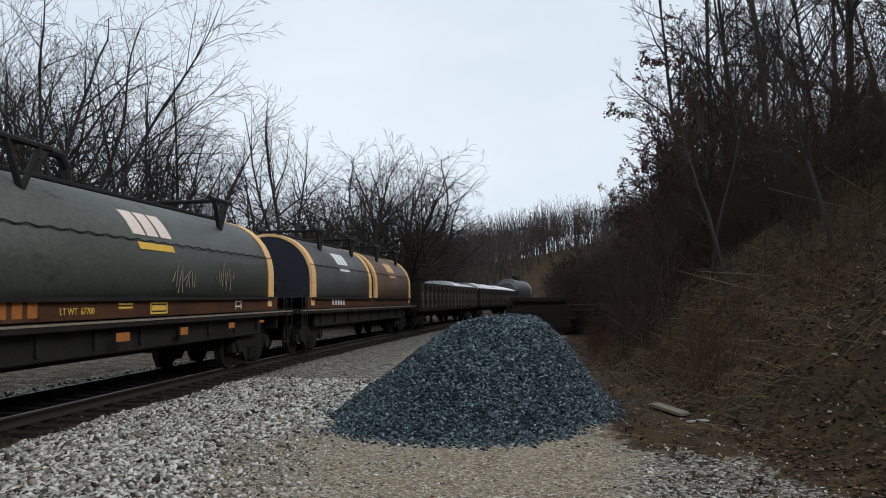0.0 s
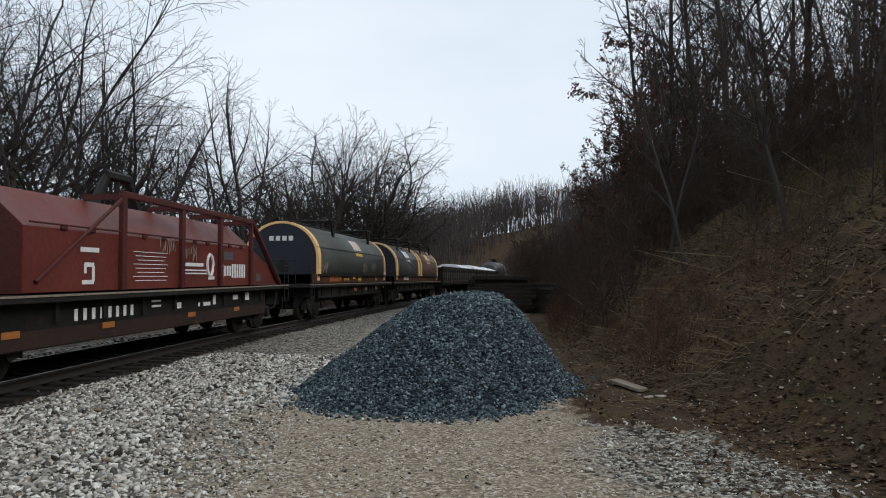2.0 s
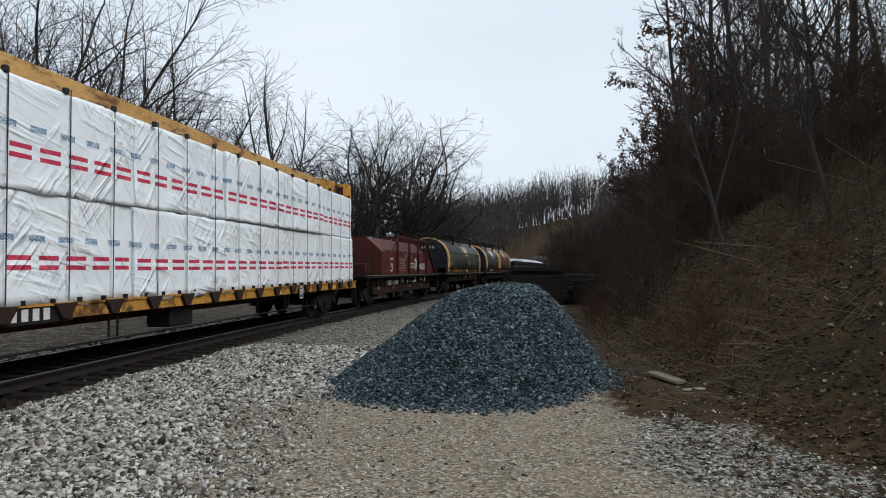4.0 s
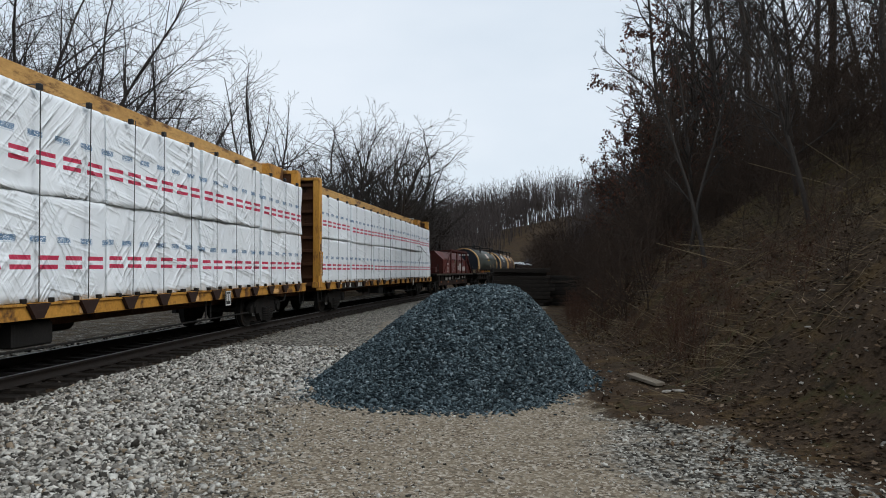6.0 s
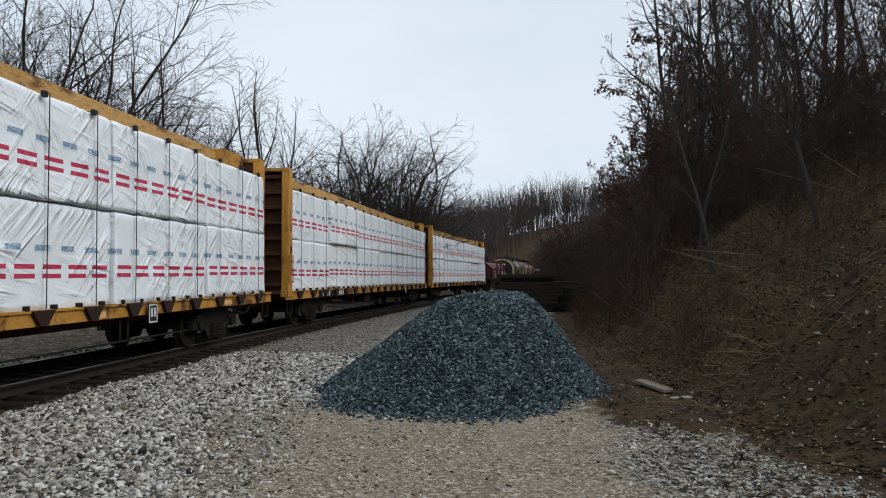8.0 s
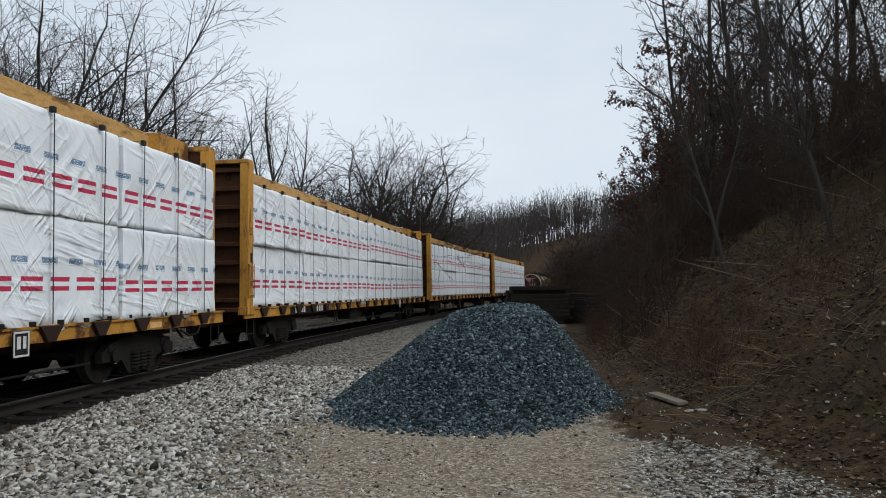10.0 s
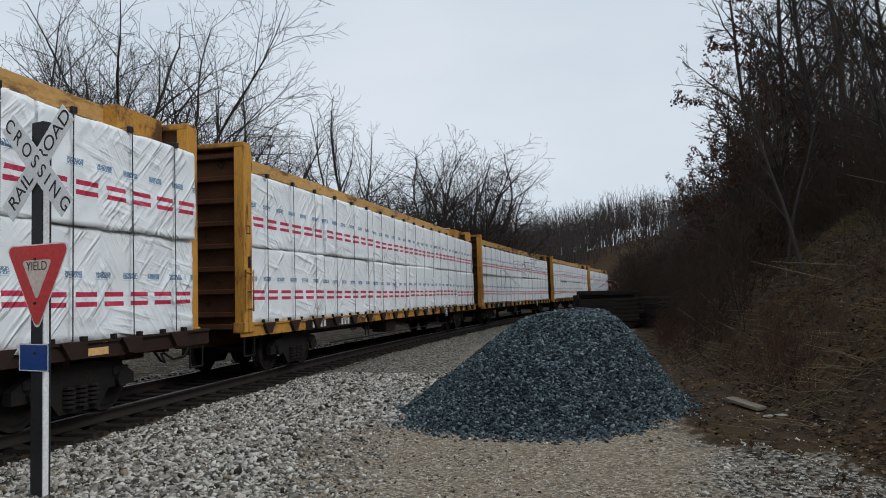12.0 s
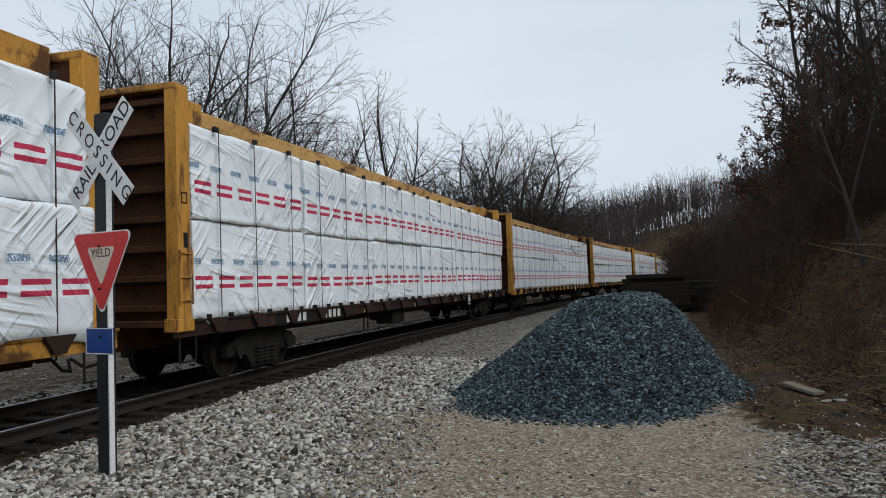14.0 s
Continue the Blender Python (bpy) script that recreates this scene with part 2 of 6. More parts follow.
def wrap_material():
    """White woven wrapping with printed red bars and small blue marks, wrinkled."""
    m, nt, b = fresh("printed_white_wrap", 0.42)
    co = coords(nt)
    sep = nt.nodes.new("ShaderNodeSeparateXYZ")
    link(nt, co, sep.inputs[0])
    y, z = sep.outputs[1], sep.outputs[2]

    def band(v, lo, hi):
        return calc(nt, "MULTIPLY", calc(nt, "GREATER_THAN", v, lo), calc(nt, "LESS_THAN", v, hi))

    period = calc(nt, "FRACT", calc(nt, "DIVIDE", y, 0.61))
    rows = calc(nt, "ADD", band(z, 0.385, 0.45), band(z, 0.515, 0.58))
    red = calc(nt, "MULTIPLY", rows, band(period, 0.12, 0.84))
    fine = nt.nodes.new("ShaderNodeTexNoise")
    fine.inputs["Scale"].default_value = 55
    link(nt, co, fine.inputs["Vector"])
    period2 = calc(nt, "FRACT", calc(nt, "DIVIDE", calc(nt, "ADD", y, 0.2), 0.61))
    marks = calc(nt, "MULTIPLY", band(z, 0.765, 0.85), band(period2, 0.12, 0.66))
    marks = calc(nt, "MULTIPLY", marks, calc(nt, "GREATER_THAN", fine.outputs["Fac"], 0.43))
    sub = calc(nt, "MULTIPLY", band(z, 0.742, 0.754), band(period2, 0.10, 0.66))
    marks = calc(nt, "MAXIMUM", marks, calc(nt, "MULTIPLY", sub, 0.35))
    shift = nt.nodes.new("ShaderNodeVectorMath")
    shift.operation = "ADD"
    link(nt, co, shift.inputs[0])
    link(nt, calc(nt, "MULTIPLY", nt.nodes.new("ShaderNodeObjectInfo").outputs["Random"], 61.0), shift.inputs[1])
    co = shift.outputs[0]
    big = noise_node(nt, co, 1.1, 4)
    white = ramp(nt, big, [(0.3, (0.84, 0.88, 0.90)), (0.7, (0.91, 0.945, 0.955))])
    dirt = noise_node(nt, co, 3.5, 7, 0.7)
    white = mix(nt, ramp(nt, dirt, [(0.62, (0, 0, 0)), (0.85, (0.5, 0.5, 0.5))]), white, (0.45, 0.43, 0.40))
    col = mix(nt, red, white, (0.54, 0.045, 0.095))
    col = mix(nt, calc(nt, "MULTIPLY", marks, 0.85), col, (0.035, 0.15, 0.30))
    link(nt, col, b.inputs["Base Color"])
    creases = calc(nt, "MULTIPLY", noise_node(nt, co, 1.6, 2, 0.4), 0.5)
    for turn, sc in ((38, 1.5), (-46, 1.7), (80, 1.2)):
        mp = nt.nodes.new("ShaderNodeMapping")
        mp.inputs["Rotation"].default_value = (radians(turn), 0, 0)
        mp.vector_type = "TEXTURE"
        mp.inputs["Scale"].default_value = (1, 0.17, 1.9)
        link(nt, co, mp.inputs["Vector"])
        n = noise_node(nt, mp.outputs[0], sc, 2, 0.5)
        streak = calc(nt, "POWER", calc(nt, "MAXIMUM", calc(nt, "MULTIPLY", calc(nt, "SUBTRACT", n, 0.45), 3.0), 0.0), 1.6)
        where = nt.nodes.new("ShaderNodeMapping")
        where.inputs["Location"].default_value = (turn, 3.1, 0.7)
        link(nt, co, where.inputs["Vector"])
        patch = ramp(nt, noise_node(nt, where.outputs[0], 0.9, 2, 0.5), [(0.44, (0, 0, 0)), (0.60, (1, 1, 1))])
        creases = calc(nt, "ADD", creases, calc(nt, "MULTIPLY", streak, calc(nt, "MULTIPLY", patch, 0.8)))
    bump(nt, b, creases, 0.8, 0.08)
    return m


M_wrap = wrap_material()


def ground_material():
    """Earth sheet: limestone gravel, tan dirt track, dark leaf mould, by painted zones."""
    m, nt, b = fresh("mixed_ground", 0.95)
    at = nt.nodes.new("ShaderNodeVertexColor")
    at.layer_name = "zone"
    sep = nt.nodes.new("ShaderNodeSeparateColor")
    link(nt, at.outputs["Color"], sep.inputs[0])
    co = coords(nt)
    vo = nt.nodes.new("ShaderNodeTexVoronoi")
    vo.inputs["Scale"].default_value = 19
    link(nt, co, vo.inputs["Vector"])
    sc = nt.nodes.new("ShaderNodeSeparateColor")
    link(nt, vo.outputs["Color"], sc.inputs[0])
    gravel = ramp(nt, sc.outputs[0], BALLAST)
    # Cell rims go dark: shade in the gaps between stones, put into colour.
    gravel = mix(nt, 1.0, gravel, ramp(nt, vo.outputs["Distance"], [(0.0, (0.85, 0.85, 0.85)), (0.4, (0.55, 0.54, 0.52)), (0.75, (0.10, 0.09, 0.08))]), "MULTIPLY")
    grit = nt.nodes.new("ShaderNodeTexVoronoi")
    grit.inputs["Scale"].default_value = 38
    link(nt, co, grit.inputs["Vector"])
    gc = nt.nodes.new("ShaderNodeSeparateColor")
    link(nt, grit.outputs["Color"], gc.inputs[0])
    fines = ramp(nt, gc.outputs[0], [(0.0, (0.053, 0.041, 0.029)), (0.35, (0.170, 0.132, 0.092)), (0.7, (0.280, 0.234, 0.172)), (1.0, (0.51, 0.46, 0.385))])
    n1 = noise_node(nt, co, 0.7, 6, 0.65)
    n2 = noise_node(nt, co, 24, 5, 0.7)
    dirt = ramp(nt, n1, [(0.3, (0.17, 0.138, 0.095)), (0.7, (0.275, 0.232, 0.168))])
    dirt = mix(nt, 0.45, dirt, ramp(nt, n2, [(0.3, (0.10, 0.075, 0.05)), (0.5, (0.25, 0.2, 0.14)), (0.72, (0.46, 0.40, 0.31))]))
    patchy = noise_node(nt, co, 1.7, 6, 0.7)
    dirt = mix(nt, ramp(nt, patchy, [(0.36, (0.35, 0.35, 0.35)), (0.62, (1, 1, 1))]), dirt, fines)
    mould = ramp(nt, n1, [(0.3, (0.028, 0.018, 0.011)), (0.7, (0.062, 0.043, 0.027))])
    mould = mix(nt, 0.5, mould, ramp(nt, n2, [(0.3, (0.012, 0.008, 0.005)), (0.7, (0.11, 0.073, 0.046))]))
    tufts = noise_node(nt, co, 0.9, 6, 0.7)
    mould = mix(nt, ramp(nt, tufts, [(0.50, (0, 0, 0)), (0.62, (0.75, 0.75, 0.75))]), mould, (0.085, 0.054, 0.023))
    green = noise_node(nt, co, 1.35, 6, 0.65)
    mould = mix(nt, ramp(nt, green, [(0.56, (0, 0, 0)), (0.68, (0.6, 0.6, 0.6))]), mould, (0.048, 0.050, 0.018))
    mould = mix(nt, ramp(nt, patchy, [(0.34, (0.8, 0.8, 0.8)), (0.48, (0, 0, 0))]), mould, (0.014, 0.010, 0.007))
    edge = noise_node(nt, co, 2.3, 7, 0.7)

    def rough_mask(v):
        s = calc(nt, "ADD", v, calc(nt, "MULTIPLY", calc(nt, "SUBTRACT", edge, 0.5), 1.1))
        return ramp(nt, s, [(0.38, (0, 0, 0)), (0.62, (1, 1, 1))])

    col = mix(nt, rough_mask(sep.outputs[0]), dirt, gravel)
    col = mix(nt, rough_mask(sep.outputs[2]), col, mould)
    moss = calc(nt, "MULTIPLY", sep.outputs[1], noise_node(nt, co, 1.3, 4))
    col = mix(nt, moss, col, (0.085, 0.078, 0.028))
    link(nt, col, b.inputs["Base Color"])
    h = calc(nt, "ADD", calc(nt, "MULTIPLY", vo.outputs["Distance"], -0.6), n2)
    bump(nt, b, h, 0.55, 0.03)
    return m


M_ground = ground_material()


# ---- mesh helpers ----
def np_mesh(name, verts, faces, mat, smooth=False):
    """A mesh from arrays; faces is an array of triangles or quads."""
    verts, faces = np.asarray(verts, np.float32), np.asarray(faces, np.int32)
    k = faces.shape[1]
    me = bpy.data.meshes.new(name)
    me.vertices.add(len(verts))
    me.vertices.foreach_set("co", verts.ravel())
    me.loops.add(faces.size)
    me.loops.foreach_set("vertex_index", faces.ravel())
    me.polygons.add(len(faces))
    me.polygons.foreach_set("loop_start", np.arange(len(faces), dtype=np.int32) * k)
    me.polygons.foreach_set("loop_total", np.full(len(faces), k, np.int32))
    me.update(calc_edges=True)
    me.validate()
    if smooth:
        me.polygons.foreach_set("use_smooth", np.ones(len(faces), bool))
    me.materials.append(mat)
    return me


def to_mesh(bm, name, mat):
    me = bpy.data.meshes.new(name)
    bm.to_mesh(me)
    bm.free()
    me.materials.append(mat)
    return me


def part(name, bm, mat, parent, label=""):
    """One mesh object under a thing or under a part."""
    me = bm if isinstance(bm, bpy.types.Mesh) else to_mesh(bm, name, mat)
    ob = new(name, me)
    ob.parent = parent
    return tagged(ob, label)


def thing(name, label, category, group="", kind=""):
    return tagged(new(name), label, category, group, kind)


def box(bm, c, s, bevel=0.0, turn=None):
    """A box with centre c and size s, its edges bevelled."""
    m = Matrix.Translation(c) @ (turn or Matrix()) @ Matrix.Diagonal((*s, 1))
    vs = bmesh.ops.create_cube(bm, size=1, matrix=m)["verts"]
    if bevel:
        es = list({e for v in vs for e in v.link_edges})
        bmesh.ops.bevel(bm, geom=es, offset=bevel, segments=1, affect="EDGES")
    return bm


def rod(bm, a, b, r, n=8, r2=None):
    a, b = Vector(a), Vector(b)
    m = Matrix.Translation((a + b) / 2) @ (b - a).to_track_quat("Z", "Y").to_matrix().to_4x4()
    bmesh.ops.create_cone(bm, cap_ends=True, segments=n, radius1=r, radius2=r if r2 is None else r2, depth=(b - a).length, matrix=m)
    return bm


def prism(bm, outline, lo, hi, axis="y"):
    """A closed outline swept along an axis; outline in (x, z) for y, (y, z) for x, (x, y) for z."""
    put = {"y": lambda p, q: (p[0], q, p[1]), "x": lambda p, q: (q, p[0], p[1]), "z": lambda p, q: (p[0], p[1], q)}[axis]
    a = [bm.verts.new(put(p, lo)) for p in outline]
    b = [bm.verts.new(put(p, hi)) for p in outline]
    n = len(outline)
    bm.faces.new(a)
    bm.faces.new(b[::-1])
    for i in range(n):
        bm.faces.new((a[(i + 1) % n], a[i], b[i], b[(i + 1) % n]))
    bmesh.ops.recalc_face_normals(bm, faces=bm.faces)
    return bm


def B():
    return bmesh.new()


def tubes(segs, sides):
    """Open tapered tubes for rows of x0 y0 z0 x1 y1 z1 r0 r1."""
    s = np.asarray(segs, np.float64)
    a, b, r0, r1 = s[:, :3], s[:, 3:6], s[:, 6], s[:, 7]
    d = b - a
    d /= np.maximum(np.linalg.norm(d, axis=1), 1e-9)[:, None]
    ref = np.where(np.abs(d[:, 2:3]) > 0.9, np.array([[1.0, 0, 0]]), np.array([[0, 0, 1.0]]))
    u = np.cross(d, ref)
    u /= np.linalg.norm(u, axis=1)[:, None]
    v = np.cross(d, u)
    th = np.arange(sides) * 2 * np.pi / sides
    ring = np.cos(th)[None, :, None] * u[:, None] + np.sin(th)[None, :, None] * v[:, None]
    va = a[:, None] + ring * r0[:, None, None]
    vb = b[:, None] + ring * r1[:, None, None]
    verts = np.concatenate([va, vb], 1).reshape(-1, 3)
    base = (np.arange(len(s)) * 2 * sides)[:, None]
    i = np.arange(sides)
    j = (i + 1) % sides
    q = np.stack([i, j, j + sides, i + sides], 1)
    faces = (base[:, None] + q[None]).reshape(-1, 4)
    return verts, faces


def merge(parts):
    vs, fs, n = [], [], 0
    for v, f in parts:
        vs.append(v)
        fs.append(f + n)
        n += len(v)
    return np.concatenate(vs), np.concatenate(fs)


def text_mesh(body, size, mat, thick=0.003):
    cu = bpy.data.curves.new("lettering", "FONT")
    cu.body, cu.size, cu.extrude, cu.align_x, cu.align_y = body, size, thick, "CENTER", "CENTER"
    ob = bpy.data.objects.new("lettering", cu)
    scene.collection.objects.link(ob)
    me = bpy.data.meshes.new_from_object(ob.evaluated_get(bpy.context.evaluated_depsgraph_get()))
    bpy.data.objects.remove(ob)
    me.materials.clear()
    me.materials.append(mat)
    return me


# ---- the line of the track ----
H0, S_CURVE, ASIDE, RAIL_Z = 0.1018, 5.158, 7.838, 0.20
CURVE, S_EASE, EASE_L, FAR_CURVE = 0.00218, 50.7, 25.0, -0.0004
S_BEND = 132.0
GRADE, S_GRADE = 0.005, 20.2
SPEED, S_START = 10.349, -159.40


def course():
    """The track's centre line in half-metre steps: straight, a bend to the right, nearly straight and gently downhill, then a bend behind the hill."""
    s = np.arange(-200, 420, 0.5)
    mid = s[:-1] + 0.25
    bend = np.interp(mid, [S_CURVE, S_CURVE + 0.01, S_EASE, S_EASE + EASE_L, S_BEND, S_BEND + 20], [0, CURVE, CURVE, FAR_CURVE, FAR_CURVE, 0.006])
    th = H0 + np.concatenate([[0], np.cumsum(bend * 0.5)])
    way = (th[1:] + th[:-1]) / 2
    x = np.concatenate([[0], np.cumsum(np.sin(way) * 0.5)])
    y = np.concatenate([[0], np.cumsum(np.cos(way) * 0.5)])
    k = int(np.argmin(np.abs(s)))
    return s, x - x[k] - math.cos(H0) * ASIDE, y - y[k] + math.sin(H0) * ASIDE, th


COURSE = course()


def line(s):
    """Centre of the track and its heading (to the right of y) at s metres along it."""
    return tuple(float(np.interp(s, COURSE[0], c)) for c in COURSE[1:])


def dip(y):
    """How far the ground and the track have sunk at y."""
    return GRADE * np.clip(y - S_GRADE, 0, 300)


def beside(s, w, z):
    x, y, th = line(s)
    return (x + w * math.cos(th), y - w * math.sin(th), z - float(dip(y)))


LINE = np.array([line(s) for s in np.arange(-160, 290, 1.0)])


def track_x(y):
    return np.interp(y, LINE[:, 1], LINE[:, 0])


# ---- terrain ----
def smooth(a, b, v):
    t = np.clip((v - a) / (b - a), 0, 1)
    return t * t * (3 - 2 * t)


def lumps(x, y, f, seed=0.0):
    """Cheap rolling unevenness from crossed waves."""
    return (np.sin(x * f + 1.3 + seed) * np.cos(y * f * 1.13 + 0.7 * seed) + 0.6 * np.sin(x * f * 2.1 - y * f * 1.7 + seed)
            + 0.4 * np.sin(x * f * 3.7 + y * f * 4.1 + 2 * seed)) / 2


def toe(y):
    """Where the hill starts, to the right of the track."""
    return np.maximum(3.35 + 0.25 * np.sin(y * 0.5), track_x(y) + 9.6 + 0.4 * np.sin(y * 0.21))


def ground_z(x, y):
    x, y = np.asarray(x, float), np.asarray(y, float)
    d = x - toe(y)
    dd = np.maximum(d, 0)
    hill = 0.62 * np.minimum(dd, 13) + 0.35 * np.clip(dd - 13, 0, 22) + 0.15 * np.clip(dd - 35, 0, 60)
    hill = hill * smooth(0, 2.2, dd) + lumps(x, y, 0.45, 2) * 0.38 * smooth(1, 8, dd) + lumps(x, y, 1.7, 1) * 0.12 * smooth(0.3, 3, dd) + lumps(x, y, 4.3, 6) * 0.055 * smooth(0.3, 2, dd)
    hill = hill * smooth(-60, -5, y)
    far = 22 * smooth(110, 230, y + 0.3 * x) * np.exp(-(((x - 95) / 105) ** 2)) + lumps(x, y, 0.03, 3) * 2.0 * smooth(110, 220, y)
    z = np.maximum(hill, far) if hill.ndim else max(float(hill), float(far))
    t = x - track_x(y)
    bed = -0.045 * (1 - smooth(1.5, 2.0, np.abs(t))) + 0.03 * smooth(1.5, 2.0, np.abs(t)) * smooth(4.0, 2.2, np.abs(t))
    flat = lumps(x, y, 1.1, 5) * 0.022 + lumps(x, y, 3.1, 4) * 0.010
    u = (x - 2.38) * 0.947 + (y - 9.0) * 0.32
    flat = flat + 0.045 * np.cos(u * 11.5) * np.exp(-(((u - 0.3) / 0.55) ** 2)) * smooth(6.9, 7.8, y) * smooth(11.2, 10.2, y)
    left = -0.25 * smooth(5, 12, -t) + lumps(x, y, 0.2, 7) * 0.3 * smooth(8, 30, -t)
    return z + bed + flat * (1 - smooth(0, 3, dd)) + left - dip(y)


def axis(fine_lo, fine_hi, step, lo, hi):
    mid = np.arange(fine_lo, fine_hi, step)
    out, v, s = [], fine_hi, step
    while v < hi:
        out.append(v)
        s *= 1.13
        v += s
    out.append(hi)
    back, v, s = [], fine_lo, step
    while v > lo:
        s *= 1.13
        v -= s
        back.append(max(v, lo))
    return np.concatenate([back[::-1], mid, out])


def zones(x, y):
    """Shares of gravel, moss and leaf mould; the mould share also darkens the track bed."""
    t = x - track_x(y)
    d = x - toe(y)
    gravel = smooth(-2.2, -3.6, x + 0.18 * (y - 8)) * 0.55 + 0.45
    path = np.exp(-(((x - (0.35 - 0.05 * (y - 8))) / 1.15) ** 2)) * smooth(13.5, 9.5, y)
    gravel = np.clip(np.maximum(gravel, smooth(4.2, 3.2, t)) - 0.95 * path, 0, 1)
    gravel = np.maximum(gravel, 0.62 * smooth(0.7, 2.3, x + 0.25 * np.sin(y * 2.1)) * smooth(10.0, 8.6, y))
    gravel = np.maximum(gravel, 0.9 * smooth(9.2, 10.6, y) * smooth(-0.8, -1.8, x))
    berm = np.clip(smooth(-1.6, -0.5, d) * smooth(8.0, 9.0, y + 0.35 * (x - 2)), 0, 1)
    mould = np.maximum(np.maximum(smooth(-0.4, 0.5, d), berm * 0.9), smooth(7, 13, -t))
    # Track bed takes the mould tone for dark ballast plus painted under-train shade.
    mould = np.maximum(mould, 0.95 * smooth(1.55, 1.1, np.abs(t)))
    mould = np.maximum(mould, smooth(36, 58, y) * smooth(3.4, 5, np.abs(t)))
    mould = np.maximum(mould, smooth(46, 66, y))
    # Beyond the track one darker tone paints grimy earth and the cars' shade.
    mould = np.maximum(mould, 0.52 * smooth(1.9, 2.6, -t))
    moss = smooth(3, 6, d) * smooth(11, 8, d) * 0.35 * (y < 22)
    return gravel, moss, mould


def build_ground():
    xs, ys = axis(-14, 16, 0.16, -1400, 1400), axis(2, 34, 0.18, -900, 2200)
    X, Y = np.meshgrid(xs, ys)
    Z = ground_z(X, Y)
    nx, ny = len(xs), len(ys)
    i = (np.arange(ny - 1)[:, None] * nx + np.arange(nx - 1)[None]).ravel()
    faces = np.stack([i, i + 1, i + nx + 1, i + nx], 1)
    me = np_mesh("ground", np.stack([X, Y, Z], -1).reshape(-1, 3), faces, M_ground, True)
    g, mo, mu = zones(X, Y)
    col = np.stack([g, mo, mu, np.ones_like(g)], -1).reshape(-1, 4).astype(np.float32)
    at = me.color_attributes.new("zone", "FLOAT_COLOR", "POINT")
    at.data.foreach_set("color", col.ravel())
    return tagged(new("ground", me), "pale gravel yard, tan dirt track and leaf-covered hillside", "ground", kind="structure")


build_ground()
RNG = np.random.default_rng(11)


def stone_shapes(n, seed):
    """Angular stones of about unit size."""
    r = np.random.default_rng(seed)
    v0 = np.array([(x, y, z) for z in (-0.4, 0.4) for y in (-0.4, 0.4) for x in (-0.4, 0.4)])
    f0 = np.array([(0, 2, 3, 1), (4, 5, 7, 6), (0, 1, 5, 4), (1, 3, 7, 5), (3, 2, 6, 7), (2, 0, 4, 6)])
    shapes = []
    for _ in range(n):
        v = v0 * r.uniform(0.55, 1.2, (len(v0), 3)) * r.uniform((0.85, 0.7, 0.5), (1.3, 1.05, 0.85))
        shapes.append(v)
    return shapes, f0


def scatter(points, sizes, shapes, faces, seed, lift=0.25):
    r = np.random.default_rng(seed)
    n = len(points)
    kind = r.integers(0, len(shapes), n)
    V = np.stack(shapes)[kind] * sizes[:, None, None]
    a, t1, t2 = r.uniform(0, 6.283, n), r.normal(0, 0.45, n), r.normal(0, 0.45, n)
    ca, sa, c1, s1, c2, s2 = np.cos(a), np.sin(a), np.cos(t1), np.sin(t1), np.cos(t2), np.sin(t2)
    x, y, z = V[..., 0], V[..., 1], V[..., 2]
    y, z = c1[:, None] * y - s1[:, None] * z, s1[:, None] * y + c1[:, None] * z
    x, z = c2[:, None] * x + s2[:, None] * z, -s2[:, None] * x + c2[:, None] * z
    x, y = ca[:, None] * x - sa[:, None] * y, sa[:, None] * x + ca[:, None] * y
    V = np.stack([x, y, z], -1) + points[:, None]
    V[..., 2] += (sizes * lift)[:, None]
    nv = V.shape[1]
    F = faces[None] + (np.arange(n) * nv)[:, None, None]
    return V.reshape(-1, 3), F.reshape(-1, F.shape[-1])


STONES, STONE_F = stone_shapes(24, 5)
CHIPS = [v * np.array((1.15, 0.85, 0.62)) for v in stone_shapes(24, 15)[0]]


def pile_z(x, y):
    """The heap of crushed stone: a blunt, slightly lopsided cone."""
    dx, dy = x - PILE_X, y - PILE_Y
    an = np.degrees(np.arctan2(dy, dx)) % 360
    rad = np.interp(an, [0, 14, 60, 90, 140, 180, 206, 232, 257, 270, 288, 318, 345, 360], [1.50, 1.55, 1.85, 2.25, 2.6, 2.82, 3.12, 3.38, 3.26, 2.9, 2.2, 1.66, 1.50, 1.50])
    rad = rad + 0.04 * np.sin(np.radians(an * 7)) + 0.03 * np.sin(np.radians(an * 13 + 40))
    q = np.hypot(dx, dy) / rad
    h = np.interp(q, [0, 0.12, 0.25, 0.36, 0.57, 0.76, 0.9, 1.0, 1.3], [1.42, 1.41, 1.37, 1.26, 0.87, 0.47, 0.18, 0.0, -0.3])
    return h + 0.03 * lumps(x, y, 3.0, 1) * (q < 1), q


PILE_X, PILE_Y = 1.14, 12.35


